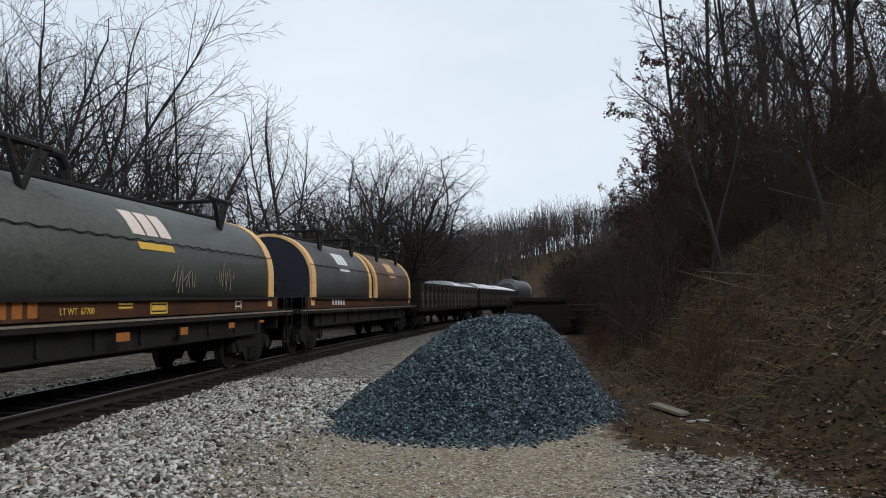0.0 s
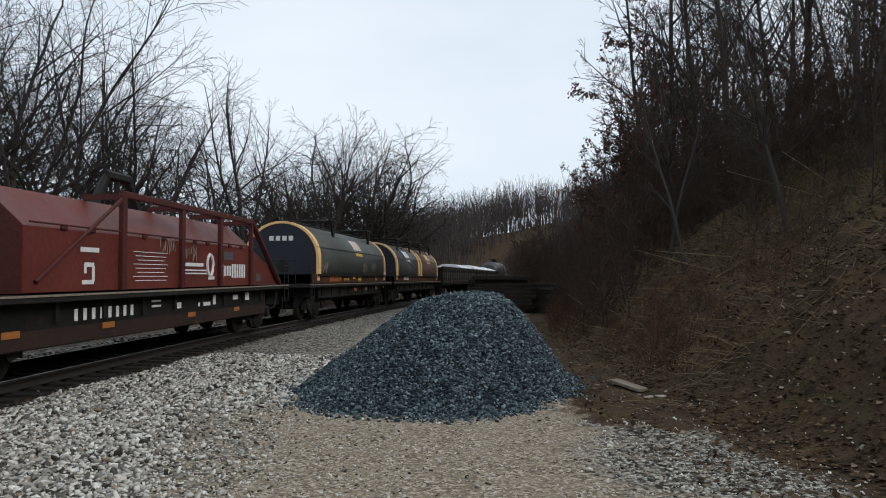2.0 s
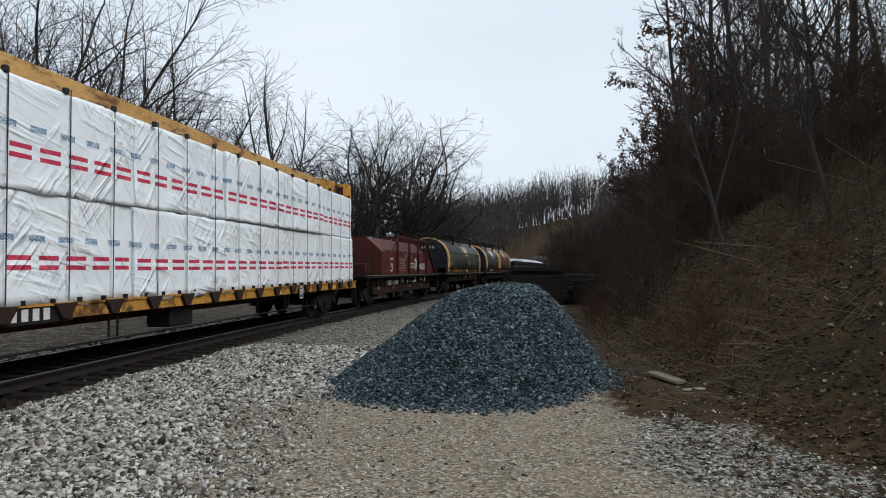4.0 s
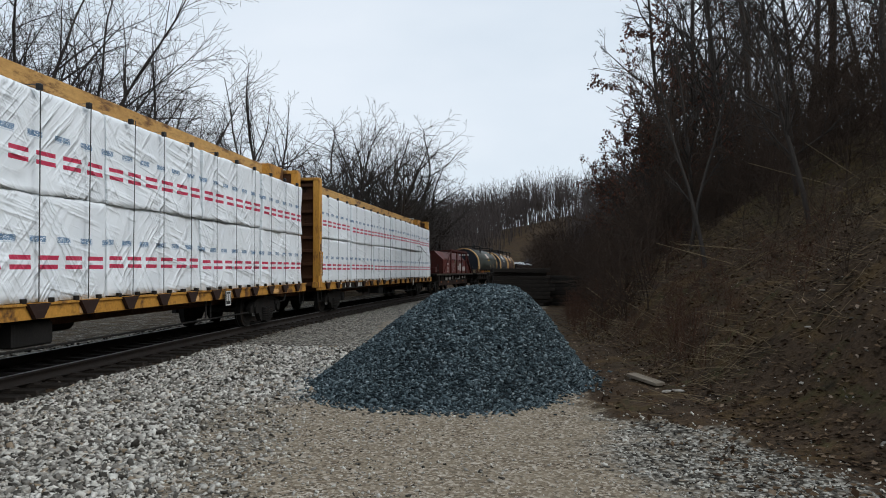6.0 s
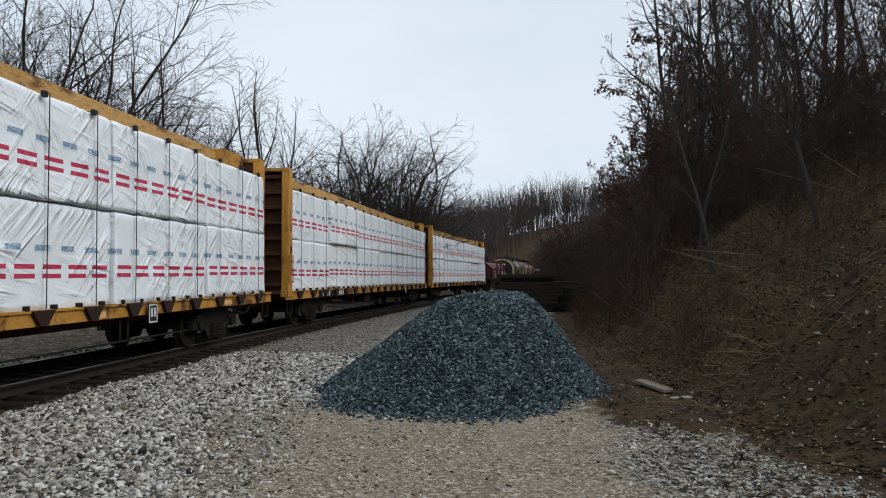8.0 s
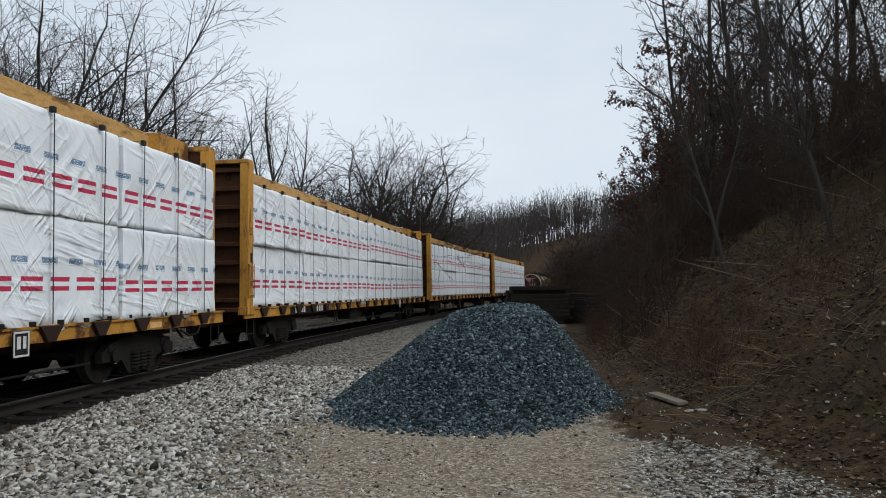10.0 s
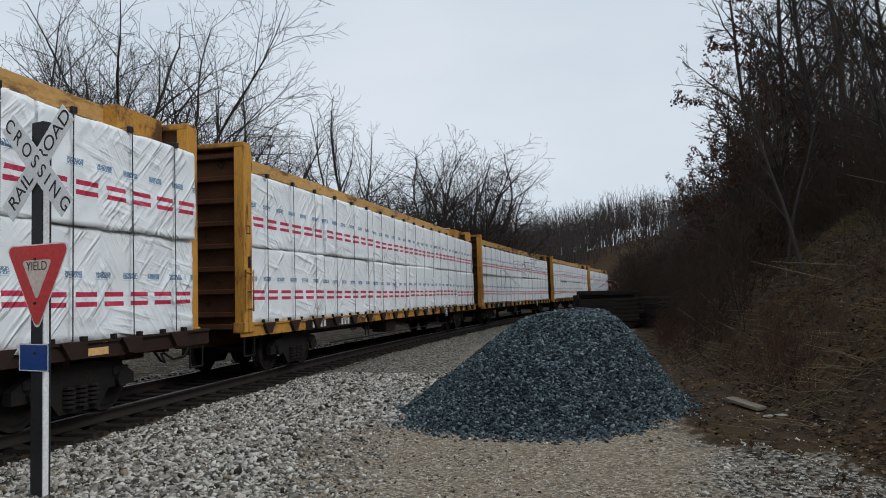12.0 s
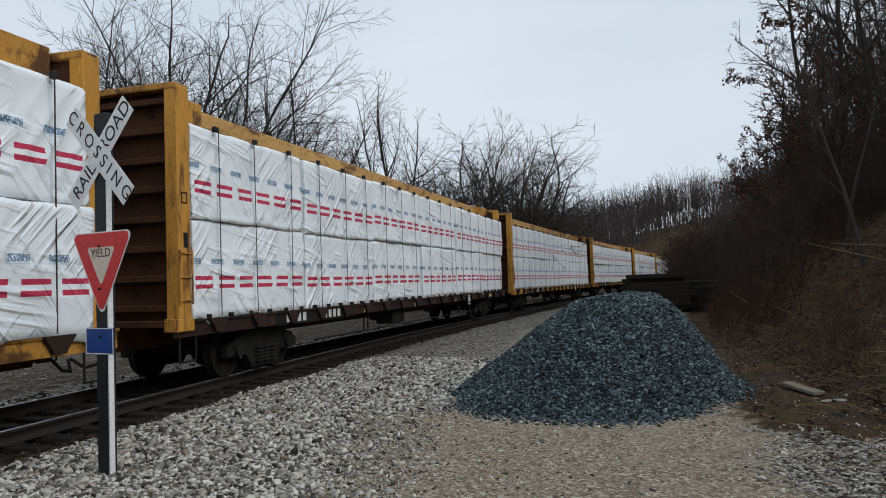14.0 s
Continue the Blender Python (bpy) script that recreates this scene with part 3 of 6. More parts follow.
def build_pile():
    xs = np.linspace(-2.6, 4.3, 140)
    ys = np.linspace(8.4, 15.8, 140)
    X, Y = np.meshgrid(xs, ys)
    H, q = pile_z(X, Y)
    Z = np.where(q < 1.05, ground_z(X, Y) + np.maximum(H, -0.08), ground_z(X, Y) - 0.08)
    keep = q < 1.04
    i = (np.arange(139)[:, None] * 140 + np.arange(139)[None])
    f = np.stack([i, i + 1, i + 141, i + 140], -1)[keep[:-1, :-1]].reshape(-1, 4)
    top = thing("gravel_pile", "heap of blue-grey crushed stone on the dirt yard", "gravel pile")
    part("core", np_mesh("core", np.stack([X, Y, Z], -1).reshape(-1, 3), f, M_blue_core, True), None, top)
    n = 100000
    an, rr = RNG.uniform(0, 6.283, n), np.sqrt(RNG.uniform(0, 1.0, n)) * 3.7
    px, py = PILE_X + rr * np.cos(an), PILE_Y + rr * np.sin(an)
    h, q = pile_z(px, py)
    sight = (py < PILE_Y + 0.7) | (RNG.uniform(0, 1, n) < 0.35)
    px, py, h, q = px[sight], py[sight], h[sight], q[sight]
    n = len(px)
    spill = RNG.uniform(0, 1, n) < np.where(q > 1, np.exp(-(q - 1) * 22) * 0.9, 1)
    px, py, h = px[spill], py[spill], h[spill]
    p = np.stack([px, py, ground_z(px, py) + np.maximum(h, 0)], 1)
    v, fc = scatter(p, RNG.lognormal(math.log(0.036), 0.30, len(p)).clip(0.018, 0.075), CHIPS, STONE_F, 3, 0.16)
    tagged(part("crushed_stone", np_mesh("crushed_stone", v, fc, M_blue), None, top, "angular blue-grey crushed stones"), kind="stuff")


build_pile()


def build_ballast():
    n = 165000
    y = 3.2 + 13.5 * RNG.uniform(0, 1, n) ** 1.5
    x = RNG.uniform(-1, 1, n) * (2.0 + 0.62 * y) + 0.0
    x = np.where(RNG.uniform(0, 1, n) < 0.35, -np.abs(x), x)
    g, _, mu = zones(x, y)
    h, q = pile_z(x, y)
    ok = (q > 1.0) & (RNG.uniform(0, 1, n) < np.clip(g * 1.5 - 0.32, 0.12, 1) * (1 - 0.93 * mu)) & (x - track_x(y) > 1.35)
    x, y = x[ok], y[ok]
    p = np.stack([x, y, ground_z(x, y)], 1)
    size = RNG.lognormal(math.log(0.040), 0.36, len(p)).clip(0.015, 0.11) * (0.48 + 0.52 * smooth(0.25, 0.6, zones(x, y)[0])) * (1 - 0.48 * smooth(0.3, 1.8, x))
    v, f = scatter(p, size * 1.05, CHIPS, STONE_F, 4, 0.17)
    tagged(new("gravel", np_mesh("gravel", v, f, M_ballast)), "pale limestone gravel lying loose on the yard", "gravel", kind="stuff")
    n = 8500
    s, w = 4 + 60 * RNG.uniform(0, 1, n) ** 1.5, RNG.uniform(-2.0, 1.25, n) + RNG.normal(0, 0.15, n)
    p = np.array([beside(a, b, 0) for a, b in zip(s, w)])
    p[:, 2] = ground_z(p[:, 0], p[:, 1])
    v, f = scatter(p, RNG.uniform(0.04, 0.085, n), STONES, STONE_F, 6, 0.12)
    tagged(new("track_ballast", np_mesh("track_ballast", v, f, M_track_stone)), "grimy shade-darkened stone ballast between and beside the rails", "ballast", kind="stuff")


build_ballast()


# ---- track ----
def build_track():
    top = thing("railway_track", "single railway track with rusty rails on wooden ties", "railway track", kind="structure")
    ss = np.concatenate([np.arange(-30, 120, 2.0), np.arange(120, 320, 5.0)])
    prof = [(-0.07, 0.0), (0.07, 0.0), (0.07, 0.015), (0.012, 0.035), (0.012, 0.11), (0.036, 0.125), (0.036, 0.160), (-0.036, 0.160), (-0.036, 0.125), (-0.012, 0.11), (-0.012, 0.035), (-0.07, 0.015)]
    for side in (-0.754, 0.754):
        for nm, pr, mt in (("rail", prof, M_rail), ("rail_head", [(-0.03, 0.160), (0.03, 0.160), (0.024, 0.1635), (-0.024, 0.1635)], M_railtop)):
            v = np.array([beside(s, side + a, RAIL_Z - 0.163 + b) for s in ss for a, b in pr])
            k = len(pr)
            i = np.arange(len(ss) - 1)[:, None] * k + np.arange(k)[None]
            j = np.arange(len(ss) - 1)[:, None] * k + (np.arange(k)[None] + 1) % k
            part(nm, np_mesh(nm, v, np.stack([i, j, j + k, i + k], -1).reshape(-1, 4), mt), None, top)
    tie = to_mesh(box(B(), (0, 0, 0), (2.6, 0.225, 0.17), 0.012), "tie", M_tie)
    plate = to_mesh(box(box(B(), (-0.754, 0, 0), (0.3, 0.19, 0.02)), (0.754, 0, 0), (0.3, 0.19, 0.02)), "tie_plate", M_rail)
    s, r = -12.0, random.Random(4)
    while s < 110:
        x, y, th = line(s)
        for me, z in ((tie, RAIL_Z - 0.163 - 0.095), (plate, RAIL_Z - 0.163 - 0.004)):
            ob = new(me.name, me)
            ob.parent = top
            k = r.uniform(-0.06, 0.06) if me is tie else 0
            ob.matrix_basis = pose(x + k, y, z - float(dip(y)), 0, 0, -math.degrees(th) + (r.uniform(-1.2, 1.2) if me is tie else 0))
        s += 0.53


build_track()


# ---- trees ----
def grow(seed, height, r0, kids, reach, lift, levels, lean=0.05, start=0.25, jit=0.16, min_r=0.011, segs=(9, 5, 3, 2, 1), fork=(0.45, 1.0)):
    """Branch rows of a bare tree: trunk rows and crown rows."""
    r = random.Random(seed)
    trunk, crown = [], []

    def rv(k):
        return Vector((r.gauss(0, k), r.gauss(0, k), r.gauss(0, k)))

    def limb(p, d, length, rad, lev):
        n = segs[lev]
        step = length / n
        nk = kids[lev] if lev < levels else 0
        spots = sorted(r.uniform(start if lev == 0 else 0.2, 1.0) for _ in range(nk))
        k = 0
        for i in range(n):
            d = (d + rv(jit * (0.35 if lev == 0 else 1)) + Vector((0, 0, lift * (0.3 if lev == 0 else 1)))).normalized()
            q = p + d * step
            ra = max(rad * (1 - 0.80 * i / n), min_r)
            rb = max(rad * (1 - 0.80 * (i + 1) / n), min_r)
            (trunk if lev == 0 else crown).append((*p, *q, ra, rb))
            while k < len(spots) and spots[k] <= (i + 1) / n:
                f = spots[k]
                side = d.cross(rv(1)).normalized()
                an = r.uniform(*fork)
                cd = (d * math.cos(an) + side * math.sin(an)).normalized()
                ll = length * reach[lev] * (1.15 - 0.65 * f) * r.uniform(0.7, 1.25)
                limb(p.lerp(q, r.random()), cd, ll, max(ra * 0.58, min_r), lev + 1)
                k += 1
            p = q

    limb(Vector((0, 0, -0.4)), Vector((r.gauss(0, lean), r.gauss(0, lean), 1)).normalized(), height, r0, 0)
    return trunk, crown


def spread(seed, height, r0, stems, cone, bole=0.16, width=1.0, dense=(0.75, 0.8, 0.9), up=0.035, levels=4, min_r=0.009, step=0.6, wob=0.045, dome=0.28):
    """Branch rows of an open-grown tree: a short bole, rising leaders, and side branches that curve upward into fine twigs."""
    r = random.Random(seed)
    trunk, crown = [], []

    def rv(k):
        return Vector((r.gauss(0, k), r.gauss(0, k), r.gauss(0, k)))

    def limb(p, d, length, rad, lev):
        n = max(2, round(length / (step * (1.0, 1.0, 0.85, 0.7, 0.6)[lev])))
        curl = rv(0.006 + 0.007 * lev)
        for i in range(n):
            d = (d + curl + rv(wob + 0.015 * lev) + Vector((0, 0, up * (0, 1, 0.45, 0.2, 0)[lev]))).normalized()
            q = p + d * (length / n)
            ra, rb = (max(rad * (1 - 0.82 * k / n), min_r) for k in (i, i + 1))
            (trunk if lev == 0 else crown).append((*p, *q, ra, rb))
            f = (i + 1) / n
            for _ in range(int(dense[lev - 1] + r.random()) if 0 < lev < levels and f > 0.16 else 0):
                out = d.cross(rv(1)).normalized()
                an = r.uniform(0.5, 1.05)
                ll = length * (0.60 - 0.40 * f) * r.uniform(0.65, 1.2)
                if ll > 0.22:
                    limb(q, (d * math.cos(an) + out * math.sin(an)).normalized(), ll, max(rb * 0.62, min_r), lev + 1)
            p = q
        if lev == 0:
            turn = r.uniform(0, 6.28)
            for k in range(stems):
                a = turn + k * 6.283 / stems + r.uniform(-0.4, 0.4)
                c = radians(cone) * (0.15 if k == 0 else r.uniform(0.45, 1.0))
                limb(p - d * (0.06 * height * r.random() * (k > 0)), Vector((math.sin(c) * math.cos(a), math.sin(c) * math.sin(a), math.cos(c))), height * (1 - bole) * r.uniform(0.86, 1.0) * (1 - dome * c) * (0.82 if dome < 0 and k == 0 else 1), rad * (0.62 if k else 0.75), 1)

    limb(Vector((0, 0, -0.4)), Vector((r.gauss(0, 0.04), r.gauss(0, 0.04), 1)).normalized(), height * bole, r0, 0)
    k = height / max(q[5] for q in crown)
    kw = k * width
    grown = [[(a * kw, b * kw, c * k, e * kw, f * kw, g * k, u, v) for a, b, c, e, f, g, u, v in rows] for rows in (trunk, crown)]
    return grown[0], grown[1]


def leaf_cloud(rows, n, seed, size):
    """Small bent leaves hung along thin branch rows."""
    r = np.random.default_rng(seed)
    s = np.asarray(rows)
    pick = s[r.integers(0, len(s), n)]
    t = r.uniform(0, 1, (n, 1))
    p = pick[:, :3] * (1 - t) + pick[:, 3:6] * t + r.normal(0, 0.06, (n, 3)) - np.array([0, 0, 0.06])
    a = r.normal(0, 1, (n, 3))
    a[:, 2] -= 0.8
    a /= np.linalg.norm(a, axis=1)[:, None]
    b = np.cross(a, r.normal(0, 1, (n, 3)))
    b /= np.linalg.norm(b, axis=1)[:, None]
    sz = r.uniform(0.6, 1.3, (n, 1)) * size
    c = np.cross(a, b) * 0.25
    v = np.stack([p, p + (a * 0.5 + b * 0.32 + c) * sz, p + a * sz, p + (a * 0.5 - b * 0.32 + c) * sz], 1).reshape(-1, 3)
    f = np.arange(n * 4).reshape(-1, 4)
    return v, f


def tree(name, label, trunk, crown, bark, leaves=None, category="tree", group=""):
    top = thing(name, label, category, group)
    v, f = tubes(trunk, 8)
    part("trunk", np_mesh("trunk", v, f, bark, True), None, top)
    c = np.asarray(crown)
    thick = c[:, 6] > 0.03
    bits = [tubes(c[~thick], 3)]
    if thick.any():
        bits.append(tubes(c[thick], 5))
    v, f = merge(bits)
    part("crown", np_mesh("crown", v, f, bark), None, top, "bare winter branches and twigs")
    if leaves:
        v, f = leaf_cloud(c[c[:, 6] < 0.03], *leaves)
        tagged(part("foliage", np_mesh("foliage", v, f, M_hang), None, top, "withered brown leaves still hanging"), kind="stuff")
    return top


def put_tree(src, x, y, k=1.0, turn=0.0, dz=0.0, lean=0.0):
    z = float(ground_z(x, y)) + dz
    return copy_thing(src, pose(x, y, z, lean, 0, turn) @ Matrix.Diagonal((k, k, k, 1)))


def settle(src, x, y, k=1.0, turn=0.0):
    """Place the first of a kind."""
    src.matrix_basis = pose(x, y, float(ground_z(x, y)), 0, 0, turn) @ Matrix.Diagonal((k, k, k, 1))
    return src


WOOD = dict(kids=(13, 6, 4, 2), reach=(0.30, 0.5, 0.5, 0.5), lift=0.06, levels=4, start=0.22, jit=0.11, min_r=0.009, segs=(8, 4, 2, 1, 1))


def far_point(az, d):
    a = radians(az)
    return d * math.sin(a), d * math.cos(a)


def build_left_trees():
    L = "bare grey-brown deciduous tree standing beyond the railway track"
    g = "trees beyond the track"
    tall = [tree("deciduous_tree", L, *spread(20 + i, 15, 0.17, 5 + i % 2, 27, bole=0.16, dense=(1.05, 1.15, 1.25), up=0.022, min_r=0.0065, wob=0.045), M_bark, group=g) for i in range(3)]
    rnd = [tree("deciduous_tree", "low round-crowned bare tree standing beyond the railway track", *spread(40 + i, 12, 0.22, 8, 47, bole=0.16, dense=(1.1, 1.05, 1.15), up=0.022, min_r=0.0085, wob=0.10, dome=-0.06), M_bark_dark, group=g) for i in range(3)]
    thin = [tree("deciduous_tree", "tall slender bare tree with an open crown", *spread(60 + i, 13, 0.15, 3, 24, bole=0.30, dense=(1.1, 1.1, 1.2), up=0.02, min_r=0.007), M_bark, group=g) for i in range(2)]
    used = set()
    for kind, az, d, k, turn in LEFT_TREES:
        pool = {"T": tall, "R": rnd, "S": thin}[kind[0]]
        src = pool[int(kind[1]) % len(pool)]
        x, y = far_point(az, d)
        if src.name in used:
            put_tree(src, x, y, k, turn)
        else:
            used.add(src.name)
            settle(src, x, y, k, turn)


LEFT_TREES = [
    ("T0", -30.5, 33, 1.0, 0), ("T1", -26.6, 31, 1.05, 100), ("S0", -24.4, 38, 1.0, 10), ("T0", -19.6, 36, 0.90, 250), ("T2", -22.8, 44, 1.05, 300),
    ("S1", -28.4, 42, 1.1, 150), ("S1", -21.4, 40, 0.9, 310), ("S1", -17.4, 42, 0.82, 60), ("T2", -15.6, 52, 0.76, 80),
    ("S0", -12.0, 43, 1.14, 70), ("S1", -14.0, 48, 0.90, 160), ("R0", -9.4, 49, 0.92, 0), ("R1", -6.5, 48, 1.08, 50), ("R2", -4.6, 54, 1.12, 330),
    ("R2", -2.9, 51, 0.96, 120), ("R0", -1.2, 58, 0.94, 200), ("R1", 0.0, 66, 0.72, 280), ("R1", -17.5, 60, 0.7, 210),
    ("R2", -12.2, 62, 0.8, 250), ("T2", -32.5, 40, 1.1, 30), ("R1", -8.0, 60, 0.98, 90),
]
build_left_trees()


def build_right_trees():
    g = "trees on the hillside"
    L = "bare dark forest tree on the leaf-covered hillside"
    wood = [tree("forest_tree", L, *grow(80 + i, 15, 0.15, **WOOD), M_bark_dark, group=g) for i in range(5)]
    oak = tree("oak_tree", "young oak on the hillside still holding withered brown leaves", *grow(95, 8, 0.12, (12, 7, 4, 2), (0.45, 0.5, 0.5, 0.5), 0.05, 3, start=0.15), M_bark_dark, (1900, 8, 0.14), group=g)
    r = random.Random(9)
    settle(oak, 10.0, 34.0, 1.05)
    for x, y, k in ((9.7, 32.0, 0.9), (11.2, 32, 1.1), (10.4, 40, 0.8), (13.0, 36, 1.15)):
        put_tree(oak, x, y, k, r.uniform(0, 360))
    first = set()
    spots = [(12.1, 33.4), (12.4, 37.5), (11.4, 29.0), (12.9, 31.0), (13.6, 33.5), (12.2, 40.0)]
    for _ in range(4000):
        y = r.uniform(12, 80)
        x = float(toe(y)) + r.uniform(6.5, 40)
        if math.hypot(x, y) < 15 or any((x - a) ** 2 + (y - b) ** 2 < 4.0 for a, b in spots):
            continue
        az = math.degrees(math.atan2(x, y))
        if az < 18.0 + 2.0 * max(0, (30 - y) / 10) or az > 44:
            continue
        spots.append((x, y))
        if len(spots) >= 58:
            break
    for x, y, k in ((6.3, 16.9, 0.34), (7.9, 15.4, 0.38), (9.2, 18.5, 0.45), (7.4, 21.0, 0.42), (10.6, 16.8, 0.5), (8.6, 24.0, 0.5)):
        src = r.choice(wood)
        put_tree(src, x, y, k, r.uniform(0, 360), lean=r.uniform(-7, 7))
    for x, y in spots:
        src = r.choice(wood)
        k = r.uniform(0.8, 1.15)
        if src.name in first:
            put_tree(src, x, y, k, r.uniform(0, 360), lean=r.uniform(-4, 4))
        else:
            first.add(src.name)
            settle(src, x, y, k, r.uniform(0, 360))


build_right_trees()


def replicate(v, f, places):
    """Joined copies of a mesh at rows of x y z scale turn."""
    P = np.asarray(places)
    c, s = np.cos(P[:, 4])[:, None], np.sin(P[:, 4])[:, None]
    k = P[:, 3][:, None]
    x, y, z = v[:, 0][None], v[:, 1][None], v[:, 2][None]
    V = np.stack([(c * x - s * y) * k + P[:, :1], (s * x + c * y) * k + P[:, 1:2], z * k + P[:, 2:3]], -1)
    F = f[None] + (np.arange(len(P)) * len(v))[:, None, None]
    return V.reshape(-1, 3), F.reshape(-1, f.shape[1])


def woods(name, label, proto, places, mat):
    bits = []
    for i, (tr, cr) in enumerate(proto):
        v, f = tubes(tr + cr, 3)
        rows = places[i::len(proto)]
        if len(rows):
            bits.append(replicate(v, f, rows))
    v, f = merge(bits)
    return tagged(new(name, np_mesh(name, v, f, mat)), label, "woods", kind="stuff")


def build_far_woods():
    r = np.random.default_rng(21)
    proto = [spread(120 + i, 13, 0.15, 4, 24, bole=0.35, width=0.9, dense=(0.75, 0.6), levels=3, min_r=0.024, step=2.1) for i in range(5)]
    rows = []
    while len(rows) < 1350:
        y = r.uniform(85, 265)
        x = r.uniform(-40, 110)
        az = math.degrees(math.atan2(x, y))
        if abs(x - float(track_x(y))) < 8 or not -3 < az < 19 or y + 0.3 * x > 262:
            continue
        rows.append((x, y, float(ground_z(x, y)), r.uniform(0.6, 1.15), r.uniform(0, 6.28)))
    while len(rows) < 2050:
        y = r.uniform(50, 170)
        x = float(toe(y)) + 3 + abs(r.normal(0, 30))
        if not 2 < math.degrees(math.atan2(x, y)) < 20:
            continue
        rows.append((x, y, float(ground_z(x, y)) - 0.3, r.uniform(0.36, 0.64), r.uniform(0, 6.28)))
    while len(rows) < 2400:
        y = r.uniform(190, 262)
        x = r.uniform(-20, 75)
        if abs(x - float(track_x(y))) > 8:
            rows.append((x, y, float(ground_z(x, y)) - 0.3, r.uniform(0.25, 0.45), r.uniform(0, 6.28)))
    r.shuffle(rows)
    woods("distant_woods", "bare brown woods covering the distant ridge", proto, rows, M_far)
    low = [grow(140 + i, 2.4, 0.022, (10, 4), (0.62, 0.5), 0.02, 2, start=0.02, jit=0.3, min_r=0.006, segs=(3, 2, 1)) for i in range(5)]
    high = [grow(150 + i, 5.2, 0.035, (15, 6), (0.42, 0.5), 0.06, 2, start=0.06, jit=0.28, min_r=0.010, segs=(5, 2, 1)) for i in range(5)]
    rows, tall = [], []
    while len(rows) < 750:
        y = r.uniform(10, 60)
        d = abs(r.normal(0, 8)) + 0.8
        x = float(toe(y)) + d
        if math.atan2(x, y) > 0.8 or (y < 17 and d < 2.5):
            continue
        rows.append((x, y, float(ground_z(x, y)) - 0.1, r.uniform(0.4, 1.2) * (0.5 if y < 17 else 1), r.uniform(0, 6.28)))
    while len(tall) < 440:
        y = r.uniform(19, 100)
        d = abs(r.normal(0, 9)) + 1.0
        x = float(toe(y)) + d
        az = math.degrees(math.atan2(x, y))
        if az > 42 or (y < 24 and d < 5) or abs(y - 36) < 2.5 and d < 2.5:
            continue
        tall.append((x, y, float(ground_z(x, y)) - 0.1, r.uniform(0.5, 1.2) * (0.5 if az < 16 else 1), r.uniform(0, 6.28)))
    red = []
    while len(red) < 150:
        y = r.uniform(10.5, 30)
        d = abs(r.normal(0, 1.6)) + 0.3
        x = float(toe(y)) + d
        if y < 12.5 and d < 0.8:
            continue
        red.append((x, y, float(ground_z(x, y)) - 0.05, r.uniform(0.22, 0.5), r.uniform(0, 6.28)))
    woods("bramble_patch", "red-brown leafless brambles along the hill's foot", low, red, M_bramble)
    while len(tall) < 590:
        y = r.uniform(13, 28)
        d = r.uniform(5, 17)
        x = float(toe(y)) + d
        tall.append((x, y, float(ground_z(x, y)) - 0.1, r.uniform(0.3, 0.7), r.uniform(0, 6.28)))
    while len(tall) < 860:
        y = r.uniform(58, 150)
        x = max(0.142 * y, float(track_x(y)) + 3.0) + abs(r.normal(0, 5))
        tall.append((x, y, float(ground_z(x, y)) - 0.1, r.uniform(0.6, 1.25), r.uniform(0, 6.28)))
    woods("hillside_brush", "dense leafless brown brush covering the hillside", low, rows, M_brush)
    woods("hillside_thicket", "tall dark leafless thicket on the hillside", high, tall, M_brush)
    rows = []
    while len(rows) < 120:
        y = r.uniform(12, 110)
        x = float(track_x(y)) - r.uniform(12, 34)
        rows.append((x, y, float(ground_z(x, y)) - 0.1, r.uniform(0.3, 0.8), r.uniform(0, 6.28)))
    while len(rows) < 330:
        az, dd = r.uniform(-12, 2), r.uniform(46, 72)
        x, y = far_point(az, dd)
        if x < float(track_x(y)) - 6:
            rows.append((x, y, float(ground_z(x, y)) - 0.1, r.uniform(0.4, 0.85), r.uniform(0, 6.28)))
    woods("trackside_brush", "leafless brush under the trees beyond the track", high, rows, M_brush)


build_far_woods()


